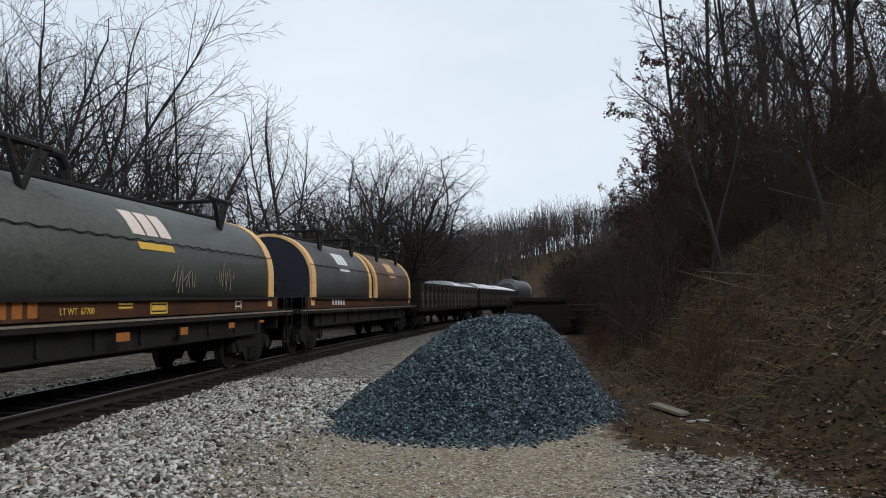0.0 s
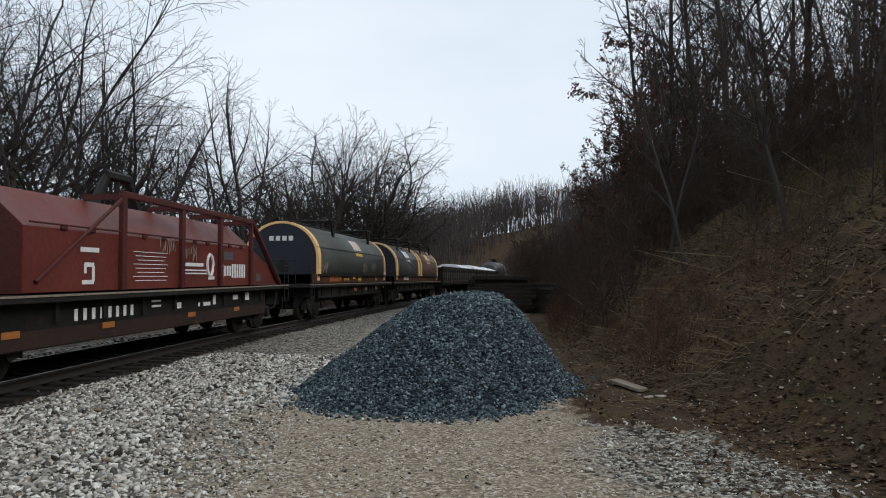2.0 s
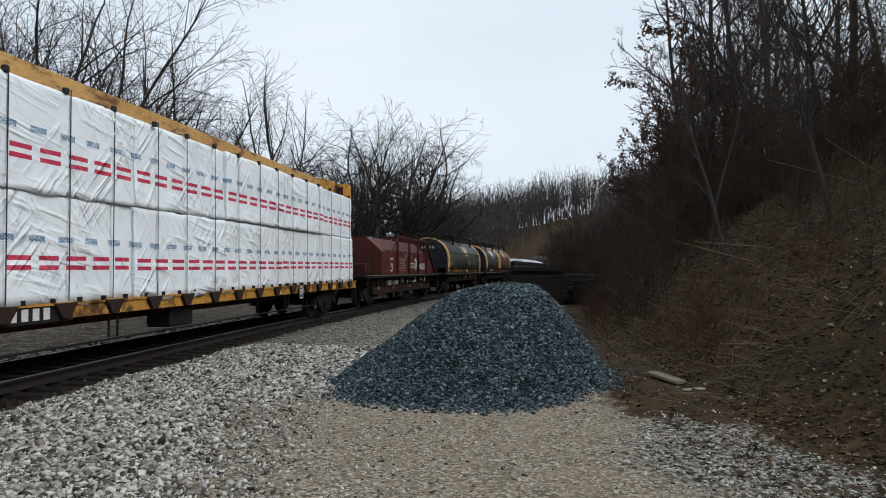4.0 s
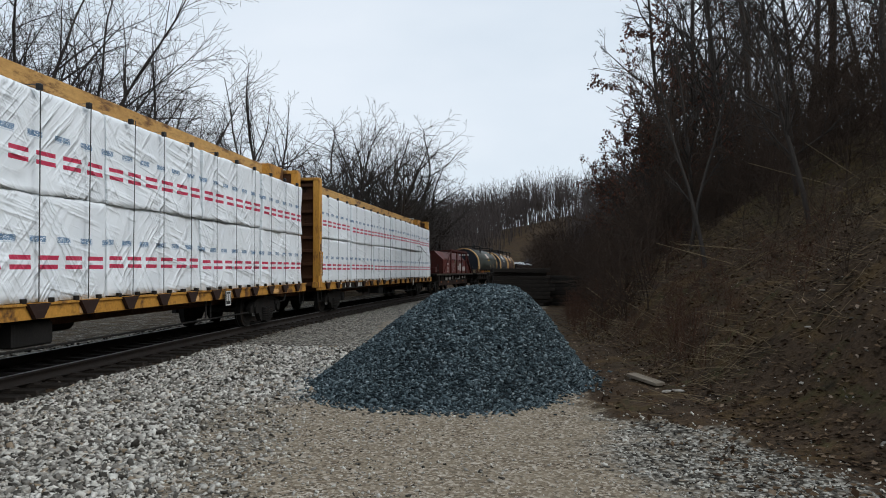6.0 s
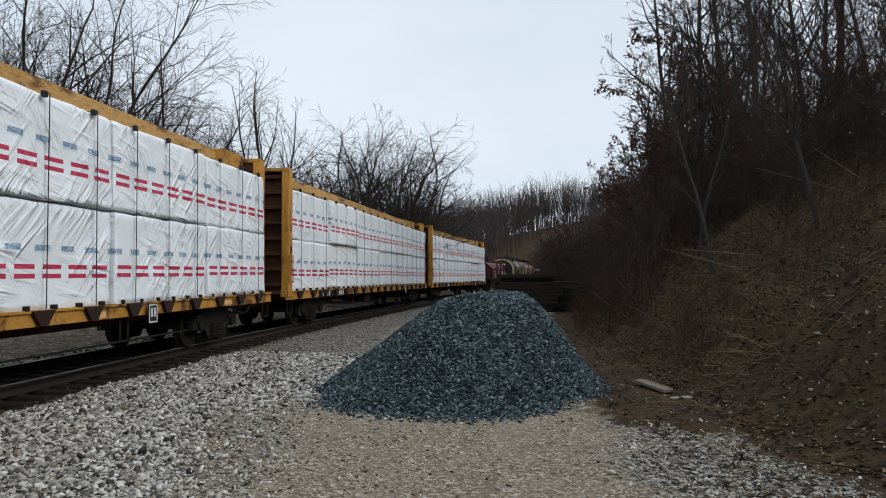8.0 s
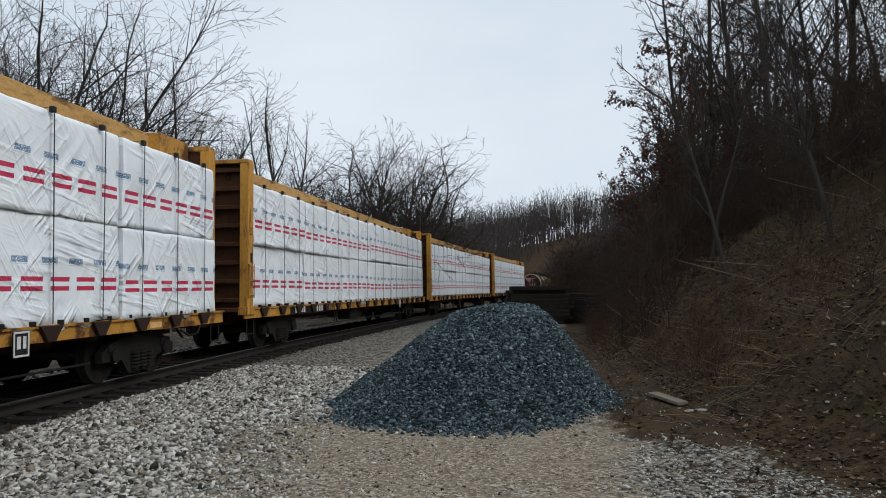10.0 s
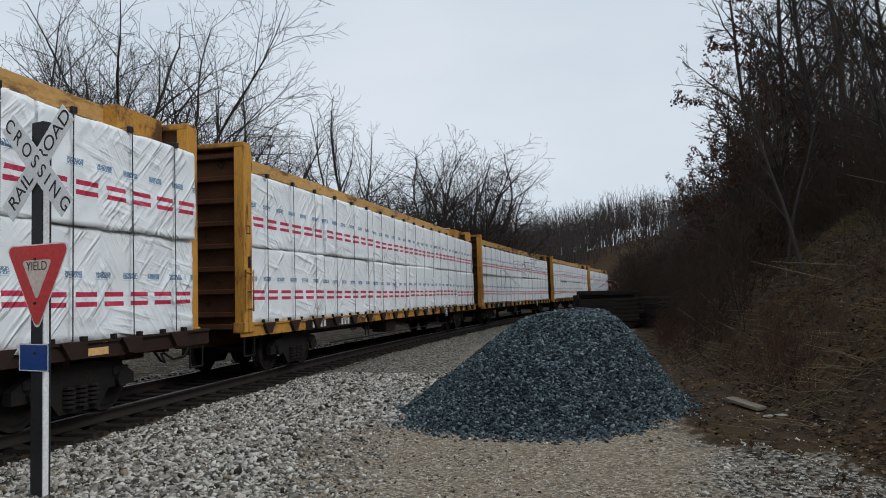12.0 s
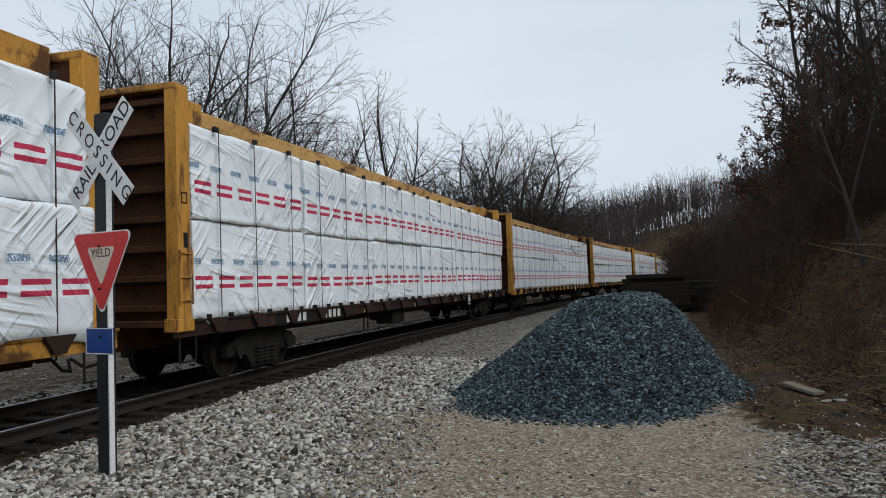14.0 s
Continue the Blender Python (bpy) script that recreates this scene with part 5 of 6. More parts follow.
def round_hood(car, y0, y1, paint, emblem_mat, half=1.36, z0=1.62, z1=2.2, top=3.52):
    h = part("hood", prism(B(), hood_profile(z0, z1, half, top, 22), y0, y1), paint, car, "rounded removable steel hood")
    for f in h.data.polygons:
        f.use_smooth = abs(f.normal[1]) < 0.5
    out, inn = hood_profile(z0, z1, half + 0.025, top + 0.025, 22), hood_profile(z0, z1, half - 0.06, top - 0.06, 22)
    for a, b in ((y0 - 0.02, y0 + 0.34), (y1 - 0.34, y1 + 0.02)):
        bm = B()
        v = [[bm.verts.new((p[0], y, p[1])) for p in pr] for y, pr in ((a, inn), (a, out), (b, out), (b, inn))]
        for k in range(4):
            w, u = v[k], v[(k + 1) % 4]
            for i in range(len(w) - 1):
                bm.faces.new((w[i], w[i + 1], u[i + 1], u[i]))
        bmesh.ops.recalc_face_normals(bm, faces=bm.faces)
        part("hoop", bm, M_hoop, h, "orange-yellow painted end hoop")
    for y, s in ((y0, -1), (y1, 1)):
        pr = hood_profile(z0, z1, half - 0.05, top - 0.05, 22)
        bm = prism(B(), pr, y - 0.004 if s < 0 else y - 0.01, y + 0.01 if s < 0 else y + 0.004)
        part("hood_end", bm, M_navy, h, "dark navy end plate")
    bm = B()
    zc = z1 + 0.42
    xc = half * math.cos(math.asin(min(1, 0.42 / (top - z1)))) + 0.012
    n = int((y1 - y0) / 0.45)
    for i in range(n):
        a, b = y0 + (y1 - y0) * i / n, y0 + (y1 - y0) * (i + 1) / n
        rod(bm, (xc + 0.02, a, zc), (xc + 0.02, (a + b) / 2, zc - 0.035), 0.012, 5)
        rod(bm, (xc + 0.02, (a + b) / 2, zc - 0.035), (xc + 0.02, b, zc), 0.012, 5)
    part("hold_cable", bm, M_black, h)
    bm = box(B(), (half + 0.02, (y0 + y1) / 2, z0 - 0.02), (0.06, y1 - y0, 0.06))
    box(bm, (0, (y0 + y1) / 2, top + 0.03), (0.5, y1 - y0 - 0.9, 0.07), 0.01)
    part("hood_rail", bm, M_black, h)
    for y in (y0 + (y1 - y0) * 0.29, y0 + (y1 - y0) * 0.82):
        for sx in (-1, 1):
            bm = B()
            rod(bm, (sx * 0.93, y, 3.10), (sx * 0.95, y - 0.35, 3.78), 0.05, 6)
            rod(bm, (sx * 0.93, y, 3.10), (sx * 0.95, y + 0.35, 3.78), 0.05, 6)
            rod(bm, (sx * 0.95, y - 0.6, 3.80), (sx * 0.95, y + 0.6, 3.80), 0.05, 6)
            part("stacking_bracket", bm, M_black, h, "black V-shaped stacking bracket")
        bm = B()
        rod(bm, (-0.95, y, 3.80), (0.95, y, 3.80), 0.045, 6)
        part("bracket_bar", bm, M_black, h)
    ym = (y0 + y1) / 2
    bm = B()
    ym -= 0.6
    pts = [(0, ym - 0.42, 3.5), (0, ym - 0.38, 3.85), (0, ym - 0.2, 4.06), (0, ym + 0.2, 4.06), (0, ym + 0.38, 3.85), (0, ym + 0.42, 3.5)]
    for a, b in zip(pts, pts[1:]):
        rod(bm, a, b, 0.085, 8)
    part("lifting_eye", bm, M_black, h)
    return h


def emblem(h, paint_top, paint_low, y, z, half=1.36, k=1.0):
    """A plain shape for the maker's mark, bent to the hood's side."""
    def at(zz):
        q = min(max((zz - 2.2) / 1.32, 0), 0.98)
        return half * math.sqrt(1 - q * q) + 0.012
    for rows, mt in (([(-0.5, 0.2, 0.42, 0.44), (0.0, 0.2, 0.40, 0.44), (0.5, 0.2, 0.42, 0.44)], paint_top), ([(0.05, -0.22, 1.3, 0.13)], paint_low)):
        for dy, dz, a, b in rows:
            za, zb = z + k * (dz - b / 2), z + k * (dz + b / 2)
            ya, yb = y + k * (dy - a / 2), y + k * (dy + a / 2)
            bm = B()
            grid = []
            for q in range(6):
                zz = za + (zb - za) * q / 5
                sh = 0.06 * k * q / 5
                grid.append([bm.verts.new((at(zz) + o, yy - sh, zz)) for yy, o in ((ya, -0.03), (ya, 0), (yb, 0), (yb, -0.03))])
            for u, v in zip(grid, grid[1:]):
                for q in range(3):
                    bm.faces.new((u[q], u[q + 1], v[q + 1], v[q]))
            bmesh.ops.recalc_face_normals(bm, faces=bm.faces)
            part("emblem", bm, mt, h, "plain painted emblem")


def scrawl(h, y, z, x, k=1.0, seed=1):
    """Thin sprayed strokes."""
    r = random.Random(seed)
    bm = B()
    for i in range(9):
        yy = y + k * (i * 0.11)
        a = (x, yy + r.uniform(-0.05, 0.05), z + r.uniform(-0.25, 0.0) * k)
        b = (x, yy + r.uniform(-0.05, 0.14), z + r.uniform(0.1, 0.35) * k)
        rod(bm, a, b, 0.010, 4)
    part("scrawl", bm, M_plank, h, "thin pale sprayed scrawl")


def grey_coil_car():
    car = thing("coil_car", "grey-green coil car with one round hood and orange hoops", "freight car", "coil cars")
    coil_underframe(car, 7.55, M_black)
    bm = box(B(), (1.30, 0, 1.46), (0.06, 13.4, 0.34), 0.01)
    box(bm, (-1.30, 0, 1.46), (0.06, 13.4, 0.34), 0.01)
    part("trough_side", bm, M_rust, car, "rusty brown trough side")
    h = round_hood(car, -6.25, 6.25, M_olive, M_stencil)
    emblem(h, M_signcream, M_stencil_yellow, 0.40, 2.72, k=0.95)
    scrawl(h, 0.95, 1.95, 1.375, 1.0, 1)
    scrawl(h, 2.8, 2.0, 1.375, 1.0, 2)
    scrawl(h, -5.7, 1.85, 1.375, 0.8, 3)
    x = 1.336
    bars(M_stencil_orange, car, x, [(-4.4 + 0.3 * i, 1.47, 0.2, 0.24) for i in range(6)], "car_number")
    side_text("LT WT  67700", 0.14, M_stencil_yellow, car, -1.9, 1.42, x)
    bars(M_stencil_yellow, car, x, [(-0.6, 1.52, 0.42, 0.03), (-0.6, 1.46, 0.42, 0.03), (0.5, 1.53, 0.6, 0.03), (0.5, 1.35, 0.6, 0.03), (0.5, 1.44, 0.5, 0.09), (0.21, 1.44, 0.03, 0.2), (0.79, 1.44, 0.03, 0.2)], "stencil")
    bars(M_stencil, car, x, [(4.1, 1.53, 0.34, 0.03), (4.1, 1.42, 0.34, 0.03), (3.95, 1.45, 0.03, 0.2), (4.25, 1.45, 0.03, 0.2)], "stencil")
    bars(M_stencil_orange, car, 1.47, [(-0.9, 1.0, 0.4, 0.14), (1.2, 1.0, 0.3, 0.14), (3.4, 1.02, 0.3, 0.12), (5.2, 1.05, 0.3, 0.06)], "reflector")
    bars(M_hoop, car, 1.34, [(6.1, 1.50, 0.3, 0.22), (-6.1, 1.50, 0.3, 0.22)], "reflector")
    for i in range(4):
        part("end_mark", box(B(), (-0.36 + 0.24 * i, -6.27, 2.92), (0.16, 0.012, 0.17)), M_stencil, car)
    return car


def twin_coil_car():
    car = thing("coil_car", "faded coil car with two round hoods and orange hoops", "freight car", "coil cars")
    coil_underframe(car, 8.35, M_black)
    bm = box(B(), (1.30, 0, 1.46), (0.06, 15.0, 0.34), 0.01)
    box(bm, (-1.30, 0, 1.46), (0.06, 15.0, 0.34), 0.01)
    part("trough_side", bm, M_rust, car, "rusty brown trough side")
    h = round_hood(car, -7.15, -0.2, M_slate, M_stencil)
    emblem(h, M_signwhite, M_signwhite, -3.6, 2.75, k=0.85)
    h = round_hood(car, 0.4, 7.25, surf("faded_brown_hood_paint", (0.10, 0.065, 0.05), (0.16, 0.10, 0.075), (0.07, 0.05, 0.04), rough=0.5, scale=0.8, fine=14), M_stencil)
    emblem(h, M_hoop, M_hoop, 3.7, 2.75, k=0.85)
    bars(M_hoop, car, 1.34, [(7.1, 1.50, 0.3, 0.22), (-7.0, 1.50, 0.3, 0.22)], "reflector")
    bars(M_stencil, car, 1.34, [(-5.0 + 0.3 * i, 1.47, 0.18, 0.18) for i in range(5)], "car_number")
    return car


def red_coil_car():
    car = thing("coil_car", "oxide red coil car with a slope-ended ribbed hood", "freight car", "coil cars")
    hl = 7.75
    coil_underframe(car, hl, M_black)
    z0, z1, z2, w0, w1 = 1.30, 2.25, 2.86, 1.38, 0.72
    a, b = -5.15, 4.45
    bm = B()
    full = [(w0, z0), (w0, z1), (w1, z2), (-w1, z2), (-w0, z1), (-w0, z0)]
    low = [(w0, z0), (w0, z0 + 0.25), (w1, z0 + 0.35), (-w1, z0 + 0.35), (-w0, z0 + 0.25), (-w0, z0)]
    rings = [[(x, y, z) for x, z in pr] for y, pr in ((a, full), (b, full), (b + 2.35, low))]
    vs = [[bm.verts.new(p) for p in rg] for rg in rings]
    for u, v in zip(vs, vs[1:]):
        for i in range(5):
            bm.faces.new((u[i], u[i + 1], v[i + 1], v[i]))
    bm.faces.new(vs[0])
    bm.faces.new(vs[-1][::-1])
    bmesh.ops.recalc_face_normals(bm, faces=bm.faces)
    h = part("hood", bm, M_red, car, "oxide red sheet steel hood")
    bm = prism(B(), [(p[0] * 0.985, p[1] - 0.01) for p in full], a - 0.006, a + 0.02)
    part("hood_end", bm, M_darkred, h, "dull dark red end plate")
    for y in (-2.45, 0.0, 2.13, 4.3):
        bm = box(B(), (w0 + 0.04, y, (z0 + z2) / 2 + 0.05), (0.09, 0.15, z2 - z0 + 0.12), 0.01)
        box(bm, (w0 * 0.5 + 0.35, y, z2 + 0.06), (w0 - 0.7, 0.1, 0.1))
        part("hood_rib", bm, M_darkred, h, "dark red upright rib")
    for sx in (-1, 1):
        bm = box(B(), (sx * (w0 + 0.04), 0.95, z2 + 0.10), (0.11, 6.9, 0.12), 0.01)
        part("hood_rail", bm, M_darkred, h)
    bm = B()
    rod(bm, (w0 + 0.05, 4.3, z2 + 0.1), (w0 + 0.05, 6.8, z0 + 0.02), 0.075, 6)
    part("hood_brace", bm, M_darkred, h)
    bm = B()
    rod(bm, (w0 + 0.05, -2.45, z2 + 0.05), (w0 + 0.03, -4.9, z0 + 0.15), 0.035, 6)
    part("hood_brace", bm, M_darkred, h)
    bm = B()
    rod(bm, (w0 + 0.03, a + 0.1, z1 + 0.06), (w0 + 0.03, b + 0.3, z1 + 0.06), 0.016, 6)
    part("grab_bar", bm, M_darkred, h)
    for y in (-4.2, -3.4, -1.6, -0.8, 0.7, 1.4, 2.8, 3.6):
        part("hinge", box(B(), (w0 + 0.02, y, z1 + 0.02), (0.04, 0.16, 0.07), 0.01), M_darkred, h)
    bm = B()
    for s in (-1, 1):
        rod(bm, (0, s * 0.95, z2), (0, s * 0.42, z2 + 0.72), 0.09, 6)
    rod(bm, (0, -0.5, z2 + 0.74), (0, 0.5, z2 + 0.74), 0.11, 6)
    rod(bm, (0, 0, z2), (0, 0, z2 + 0.7), 0.06, 6)
    part("lifting_frame", bm, M_black, h, "black lifting frame")
    x = w0 + 0.008
    bars(M_stencil, h, x, [(-3.5, 1.44, 0.34, 0.07), (-3.34, 1.58, 0.08, 0.24), (-3.46, 1.72, 0.27, 0.07), (-3.58, 1.66, 0.07, 0.16), (-3.45, 1.96, 0.55, 0.075)], "emblem")
    bars(M_stencil, h, x, [(-1.3, 1.98 - 0.075 * i, 1.4 - 0.16 * (i % 3), 0.012) for i in range(8)], "small_print")
    bars(M_stencil, h, x, [(0.72, 1.78, 0.95, 0.075), (0.80, 1.66, 1.2, 0.03), (0.80, 1.59, 1.2, 0.03)], "lettering_bar")
    bm = B()
    for k in range(20):
        t0, t1 = k * 0.314, (k + 1) * 0.314
        rod(bm, (x, 1.58 + 0.17 * math.cos(t0), 1.78 + 0.24 * math.sin(t0)), (x, 1.58 + 0.17 * math.cos(t1), 1.78 + 0.24 * math.sin(t1)), 0.04, 5)
    box(bm, (x, 1.66, 1.49), (0.02, 0.34, 0.07))
    part("emblem", bm, M_stencil, h, "white ring emblem")
    bars(M_stencil, h, x, [(2.35 + 0.17 * i, 1.66, 0.11, 0.34 if i > 3 or i == 0 else 0.24) for i in range(10)], "lettering_bar")
    bars(M_slate, h, x, [(2.75, 2.02, 0.62, 0.2), (5.0, 1.5, 0.4, 0.2)], "patch")
    scrawl(h, 0.2, 2.02, x, 0.7, 7)
    scrawl(h, -0.9, 2.1, x, 0.7, 8)
    for sx in (-1, 1):
        bm = box(B(), (sx * 1.21, 0, 0.86), (0.08, 2 * hl - 3.4, 0.78), 0.02)
        part("side_sill", bm, M_sill, car, "deep grimy red-brown side sill")
    bars(M_stencil, car, 1.256, [(-3.6 + 0.26 * i, 0.92, 0.10, 0.19) for i in range(8)], "car_number")
    bars(M_stencil, car, 1.256, [(-0.8, 1.05, 0.4, 0.04), (-0.8, 0.95, 0.4, 0.04), (0.2, 0.92, 0.3, 0.12), (1.6, 0.9, 0.7, 0.08), (2.2, 0.98, 0.16, 0.22), (3.6, 1.0, 0.35, 0.12), (4.5, 1.0, 0.3, 0.2)], "stencil")
    bars(M_stencil_orange, car, 1.257, [(-5.2, 0.72, 0.4, 0.10), (-2.6, 0.70, 0.4, 0.10), (0.9, 0.70, 0.4, 0.10), (3.7, 0.7, 0.4, 0.10)], "reflector")
    part("brake_box", box(B(), (0.9, -hl + 0.9, 1.55), (0.7, 0.7, 0.35), 0.03), M_darkred, car)
    part("brake_cylinder", rod(B(), (-0.3, -hl + 0.6, 1.65), (-0.3, -hl + 1.3, 1.65), 0.2, 12), M_darkred, car)
    return car


def gondola(covered, hl=9.4):
    car = thing("gondola_car", "dark rusty ribbed gondola freight car" + (" under white covers" if covered else ""), "freight car", "gondola cars")
    bm = box(B(), (0, 0, 1.05), (2.8, 2 * hl, 0.2), 0.01)
    box(bm, (0, 0, 0.8), (0.5, 2 * hl - 0.4, 0.4))
    part("underframe", bm, M_black, car)
    bm = B()
    for x in (-1.4, 1.4):
        box(bm, (x, 0, 1.72), (0.05, 2 * hl, 1.25))
        box(bm, (x, 0, 2.36), (0.18, 2 * hl, 0.12), 0.01)
    for y in (-hl, hl):
        box(bm, (0, y, 1.72), (2.8, 0.05, 1.25))
    part("box_body", bm, M_black, car, "grimy black-brown steel sides")
    rib = to_mesh(box(B(), (1.48, 0, 1.70), (0.12, 0.14, 1.2), 0.01), "side_rib", M_rib)
    for i in range(17):
        for t in (0, 180):
            ob = part("side_rib", rib, None, car)
            ob.matrix_basis = pose(0, (-hl + 0.4 + i * (2 * hl - 0.8) / 16), 0, 0, 0, t)
    for s in (-1, 1):
        coupler(car, s * hl, s)
        truck(car, s * (hl - 1.9))
    if covered:
        lo, hi = covered
        n = round((hi - lo) / 2.6)
        rr = random.Random(int(hl * 10))
        for i in range(n):
            up = rr.uniform(-0.12, 0.16)
            y0 = lo + (hi - lo) * i / n
            ln = (hi - lo) / n - 0.08
            bm = B()
            pr = [(1.3, 2.32), (1.15, 2.56 + up / 2), (0.5, 2.76 + up), (-0.5, 2.78 + up), (-1.15, 2.56 + up / 2), (-1.3, 2.32)]
            prism(bm, pr, y0, y0 + ln)
            bmesh.ops.bevel(bm, geom=list(bm.edges), offset=0.06, segments=2, affect="EDGES")
            part("cover", bm, M_tarp, car, "white tarpaulin cover")
    return car


def tank_car():
    car = thing("tank_car", "dull silver tank car with a white end band", "freight car")
    hl = 7.5
    bm = box(B(), (0, 0, 0.95), (2.2, 2 * hl, 0.3), 0.02)
    part("underframe", bm, M_black, car)
    bm = B()
    rod(bm, (0, -6.6, 2.45), (0, 6.6, 2.45), 1.38, 28)
    for s in (-1, 1):
        rod(bm, (0, s * 6.6, 2.45), (0, s * 7.0, 2.45), 1.38, 28, 0.9)
    part("tank", bm, M_silver, car)
    bm = B()
    rod(bm, (0, 4.9, 2.45), (0, 5.5, 2.45), 1.395, 28)
    part("tank_band", bm, M_stencil, car, "white band")
    bm = box(B(), (0, 0, 3.95), (1.2, 2.2, 0.06))
    for x in (-0.6, 0.6):
        rod(bm, (x, -1.1, 4.45), (x, 1.1, 4.45), 0.025, 6)
        for y in (-1.1, 0, 1.1):
            rod(bm, (x, y, 3.95), (x, y, 4.45), 0.02, 6)
    rod(bm, (0, 0, 3.7), (0, 0, 4.3), 0.35, 14)
    part("walkway", bm, M_black, car)
    for s in (-1, 1):
        coupler(car, s * hl, s)
        truck(car, s * (hl - 1.5))
    return car


TRAIN = []
first_beam = centerbeam_car()
for i in range(6):
    c = first_beam if i == 5 else copy_thing(first_beam, Matrix())
    mid = i * 24.49 + BEAM_L / 2
    if i == 1:
        for sill in [o for o in c.children if o.name.startswith("side_sill")]:
            sill.data = sill.data.copy()
            sill.data.materials[0] = M_sill
            tagged(sill, "rust-brown side sill with little paint left")
    TRAIN += [(c, mid, 8.6), (wrapped_load(300 + i), mid, 8.6)]
TRAIN += [(red_coil_car(), 154.0, 5.8), (grey_coil_car(), 171.75, 5.6), (twin_coil_car(), 188.4, 6.4),
          (gondola((1.5, 9.2)), 207.2, 7.5), (gondola((-11.2, 11.0), 11.6), 229.5, 9.5), (tank_car(), 249.6, 6.0)]


# ---- things in the yard ----
def tie_stack(x, y, turn, cols, rows, seed, label):
    r = random.Random(seed)
    top = thing("tie_stack", label, "railroad ties", "stacks of old ties")
    z0 = float(ground_z(x, y))
    top.matrix_basis = pose(x, y, z0 - 0.02, 0, 0, turn)
    me = [to_mesh(box(B(), (0, 0, 0), (2.55 + 0.05 * k, 0.23, 0.175), 0.015), "tie", M_tie) for k in range(3)]
    for j in range(rows):
        for i in range(cols):
            if j >= rows - 3 and r.random() < (0.12, 0.25, 0.5)[j - rows + 3]:
                continue
            ob = part("tie", r.choice(me), None, top)
            ob.matrix_basis = pose(r.gauss(0, 0.16), (i - (cols - 1) / 2) * 0.25 + r.uniform(-0.01, 0.01), 0.09 + j * 0.178, 0, r.uniform(-0.5, 0.5), r.uniform(-2.5, 2.5))
    return top


tie_stack(4.35, 35.6, 4, 7, 10, 1, "dark weathered railroad ties stacked high on the ground")
tie_stack(6.35, 36.6, -24, 7, 8, 2, "lower stack of dark weathered railroad ties")


def plank():
    bm = box(B(), (0, 0, 0), (0.85, 0.16, 0.05), 0.006)
    ob = tagged(new("plank", to_mesh(bm, "plank", M_plank)), "weathered grey wooden plank lying at the hill's foot", "plank")
    ob.matrix_basis = pose(3.3, 11.35, float(ground_z(3.3, 11.35)) + 0.06, 3, 2, -76)
    for x, y, s, t in ((3.32, 10.4, 0.17, 20), (3.47, 10.35, 0.2, -30), (3.66, 10.7, 0.10, 60), (4.9, 9.6, 0.12, 10), (4.3, 8.6, 0.13, 70), (5.4, 10.2, 0.10, 120)):
        bm = B()
        bmesh.ops.create_icosphere(bm, subdivisions=2, radius=0.5)
        for v in bm.verts:
            v.co = v.co * (1 + 0.35 * noise.noise(v.co * 3 + Vector((x * 9, y, 0))))
            v.co = Vector((v.co.x * s, v.co.y * s * 0.45, v.co.z * s * 0.25))
        o = tagged(new("wood_scrap", to_mesh(bm, "wood_scrap", M_trash)), "pale broken scrap lying on the dark earth", "debris", "scraps at the hill's foot")
        o.matrix_basis = pose(x, y, float(ground_z(x, y)) + s * 0.09, 0, 0, t)


plank()


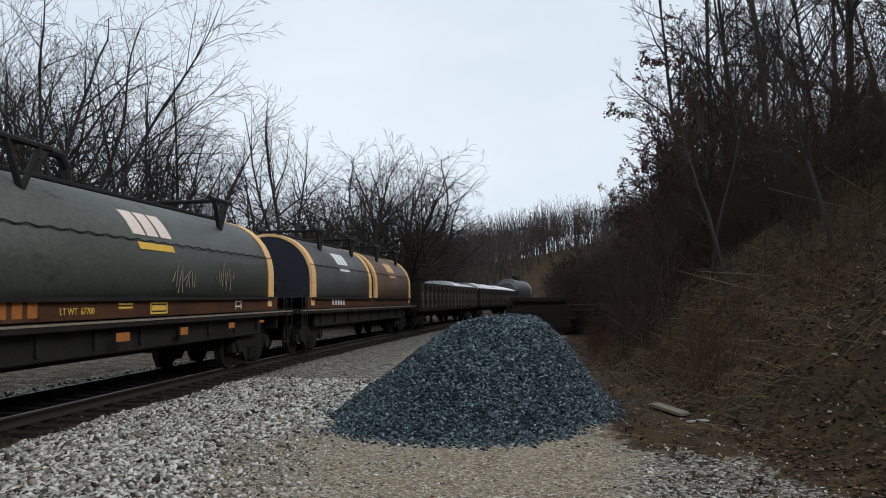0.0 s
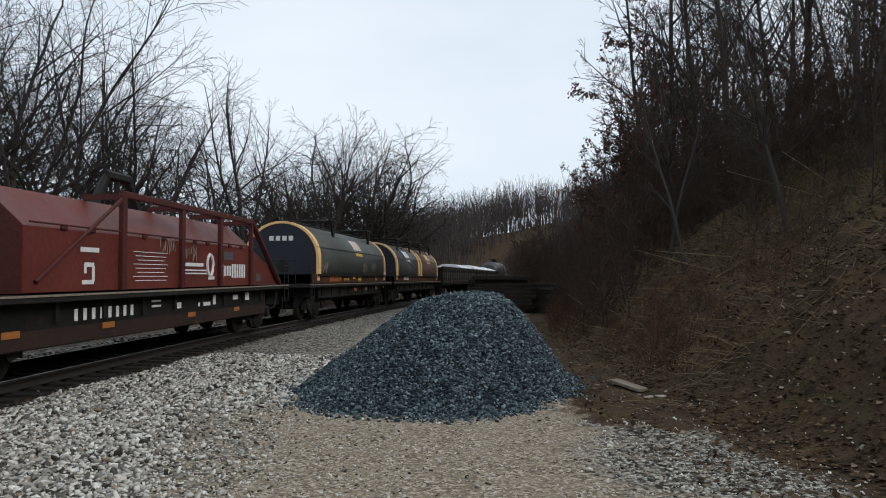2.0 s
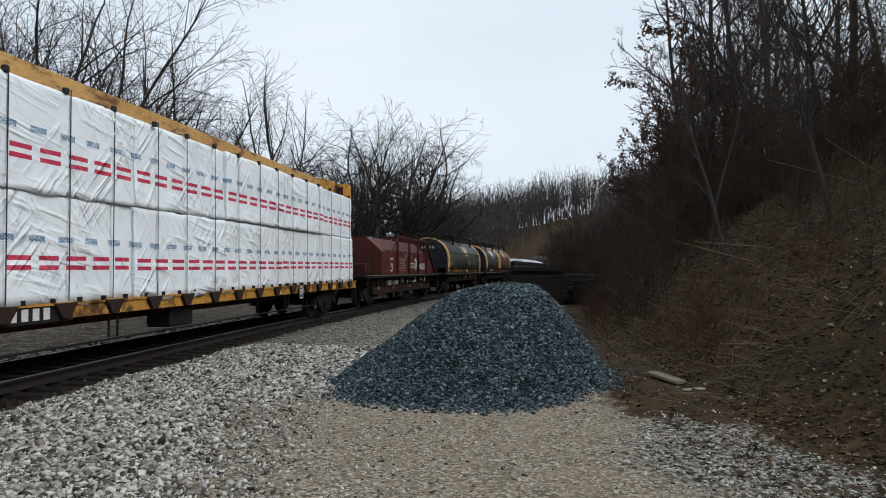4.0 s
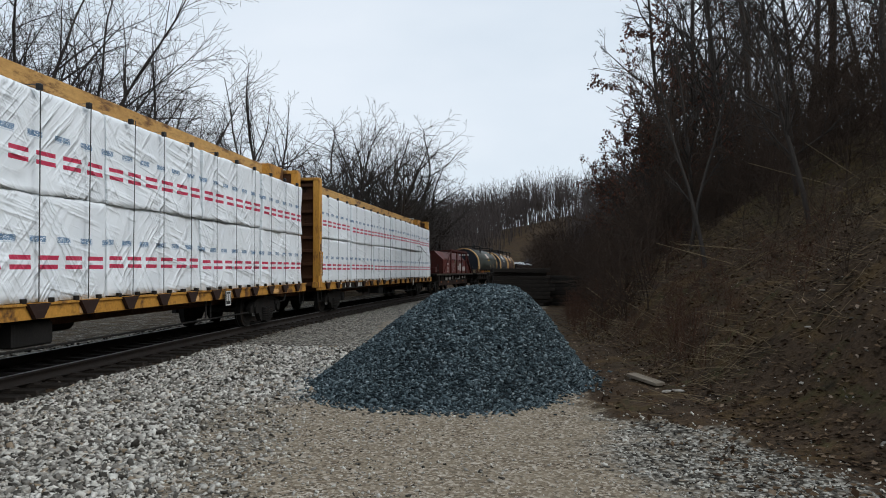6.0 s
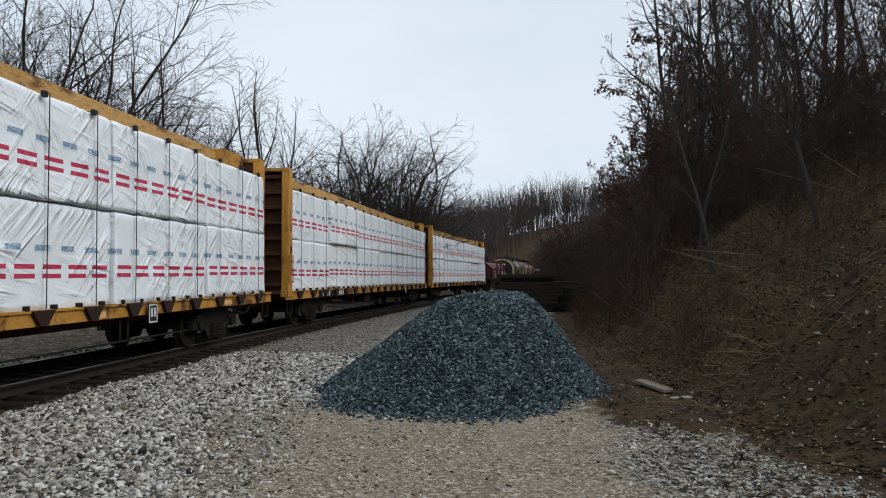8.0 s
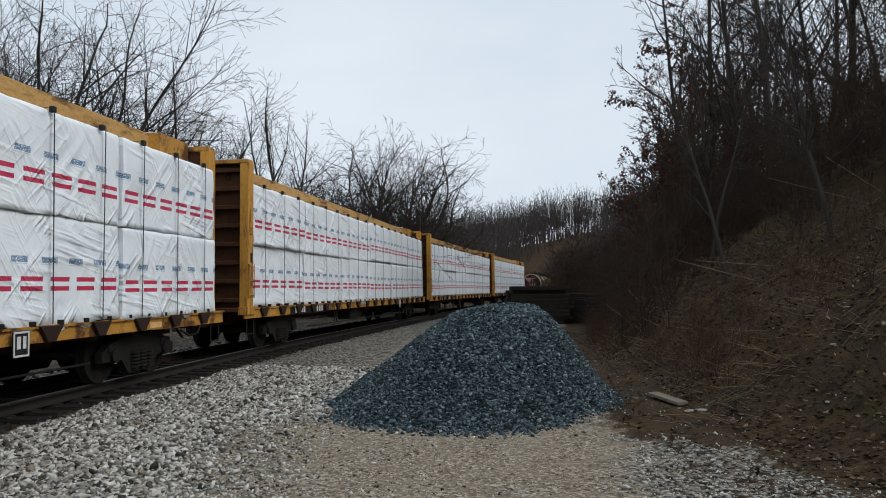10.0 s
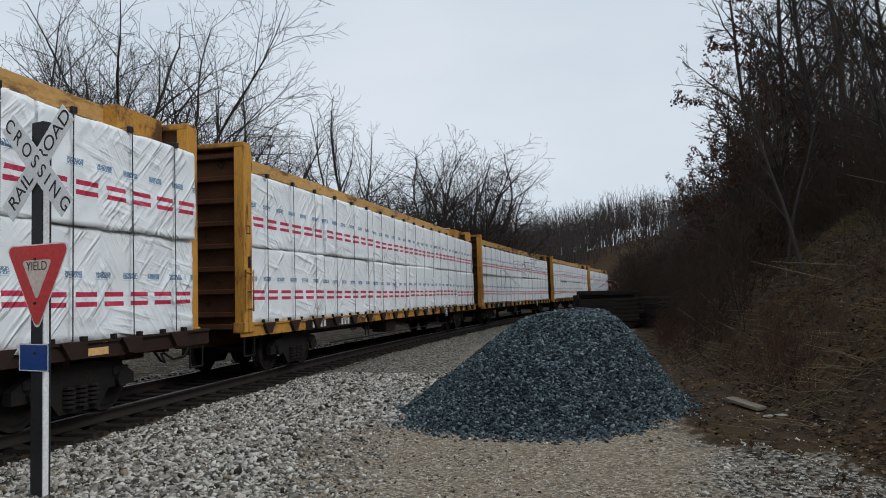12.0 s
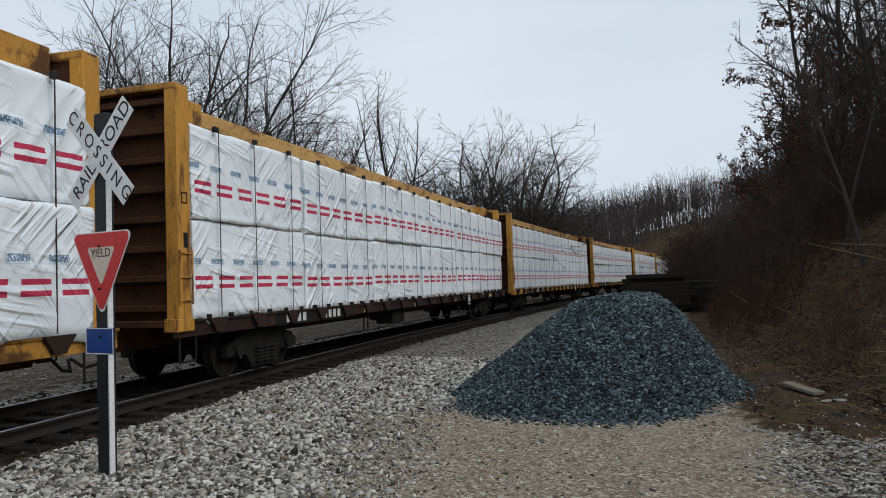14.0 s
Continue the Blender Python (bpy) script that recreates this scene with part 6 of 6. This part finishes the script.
def crossing_sign():
    """Crossbuck, yield triangle and blue plate on one post."""
    top = thing("crossing_sign", "railroad crossbuck with yield sign and blue plate on a dark post", "road sign")
    top.matrix_basis = SIGN_AT
    bm = box(B(), (0.0, 0.0, 1.66), (0.17, 0.09, 3.52), 0.008)
    part("post", bm, M_postdark, top, "dark square post")
    bm = box(B(), (0.095, -0.018, 1.55), (0.018, 0.052, 3.3), 0.002)
    part("post_strip", bm, M_signwhite, top, "white reflective strip on the post")
    for k, (word, an) in enumerate((("CROSSING", -45), ("RAILROAD", 45))):
        bm = box(B(), (0, 0, 0), (1.22, 0.006, 0.225), 0.002)
        bl = part("blade", bm, M_signwhite, top, "white crossbuck blade with black lettering")
        bl.matrix_basis = pose(0.02, -0.062 - 0.010 * k if k == 0 else -0.056, 3.02) @ pose(0, 0, 0, 0, -an, 0)
        halves = ((word, 0.0),) if word == "CROSSING" else (("RAIL", -0.33), ("ROAD", 0.33))
        for w, off in halves:
            t = part("lettering", text_mesh(w if w != "CROSSING" else "C R O S S I N G", 0.20 if w != "CROSSING" else 0.185, M_letter, 0.001), None, bl)
            t.matrix_basis = pose(off, -0.005, 0, 90, 0, 0)
    side, r = 0.91, 0.05

    def tri(size, rad):
        h = size * math.sqrt(3) / 2
        pts = []
        for cx, cz, a0 in ((-size / 2, h / 3, 90), (0, -2 * h / 3, 210), (size / 2, h / 3, 330)):
            d = Vector((cx, cz)).normalized()
            c = Vector((cx, cz)) - d * rad * 2
            for q in range(5):
                a = radians(a0 + q * 30)
                pts.append((c.x + rad * math.cos(a), c.y + rad * math.sin(a)))
        return pts
    zc = 2.02
    yd = part("yield_plate", prism(B(), tri(side + 0.02, r), -0.0525, -0.0495), M_signwhite, top, "white-edged yield triangle")
    yd.matrix_basis = pose(0.02, 0, zc)
    a = part("yield_border", prism(B(), tri(side - 0.02, r), -0.056, -0.0527), M_signred, yd, "red triangle")
    b = part("yield_field", prism(B(), tri(side * 0.47, r * 0.5), -0.0595, -0.0562), M_signcream, yd, "faded cream triangle")
    t = part("lettering", text_mesh("YIELD", 0.115, M_letter, 0.001), None, yd)
    t.matrix_basis = pose(0, -0.0605, 0.065, 90, 0, 0)
    bm = box(B(), (-0.02, -0.053, 1.26), (0.42, 0.005, 0.25), 0.002)
    part("blue_plate", bm, M_signblue, top, "small blue notice plate")
    bm = B()
    for q, s in (((-0.02, 1.378), (0.40, 0.008)), ((-0.02, 1.142), (0.40, 0.008)), ((-0.222, 1.26), (0.008, 0.23)), ((0.182, 1.26), (0.008, 0.23))):
        box(bm, (q[0], -0.0572, q[1]), (s[0], 0.003, s[1]))
    part("plate_border", bm, M_signwhite, top)
    for z in (3.02, 2.15, 1.75, 1.3):
        part("bolt", rod(B(), (0, -0.07, z), (0, 0.07, z), 0.012, 8), M_rail, top)


SIGN_AT = pose(-4.30, 6.52, 0.02, 0, 0, -22.5)
crossing_sign()


# ---- movement ----
def motions():
    """Every car rolls along the curve at a steady pace; its wheels turn with it."""
    for ob, mid, half in TRAIN:
        rows = []
        for k in range(29):
            t = k * 0.5
            s = S_START + SPEED * t + mid
            xa, ya, _ = line(s - half)
            xb, yb, _ = line(s + half)
            za, zb = -float(dip(ya)), -float(dip(yb))
            rows.append((t, pose((xa + xb) / 2, (ya + yb) / 2, RAIL_Z + (za + zb) / 2, math.degrees(math.atan2(zb - za, 2 * half)), 0, -math.degrees(math.atan2(xb - xa, yb - ya)))))
        walk(ob, rows)
    turn = math.degrees(SPEED / 0.457)
    for ob, mid, half in TRAIN:
        for w in ob.children_recursive:
            if w.name.startswith("wheelset"):
                x, y, z = w.matrix_basis.translation
                walk(w, [(k / 15, pose(x, y, z, -turn * k / 15, 0, 0)) for k in range(211)])


motions()
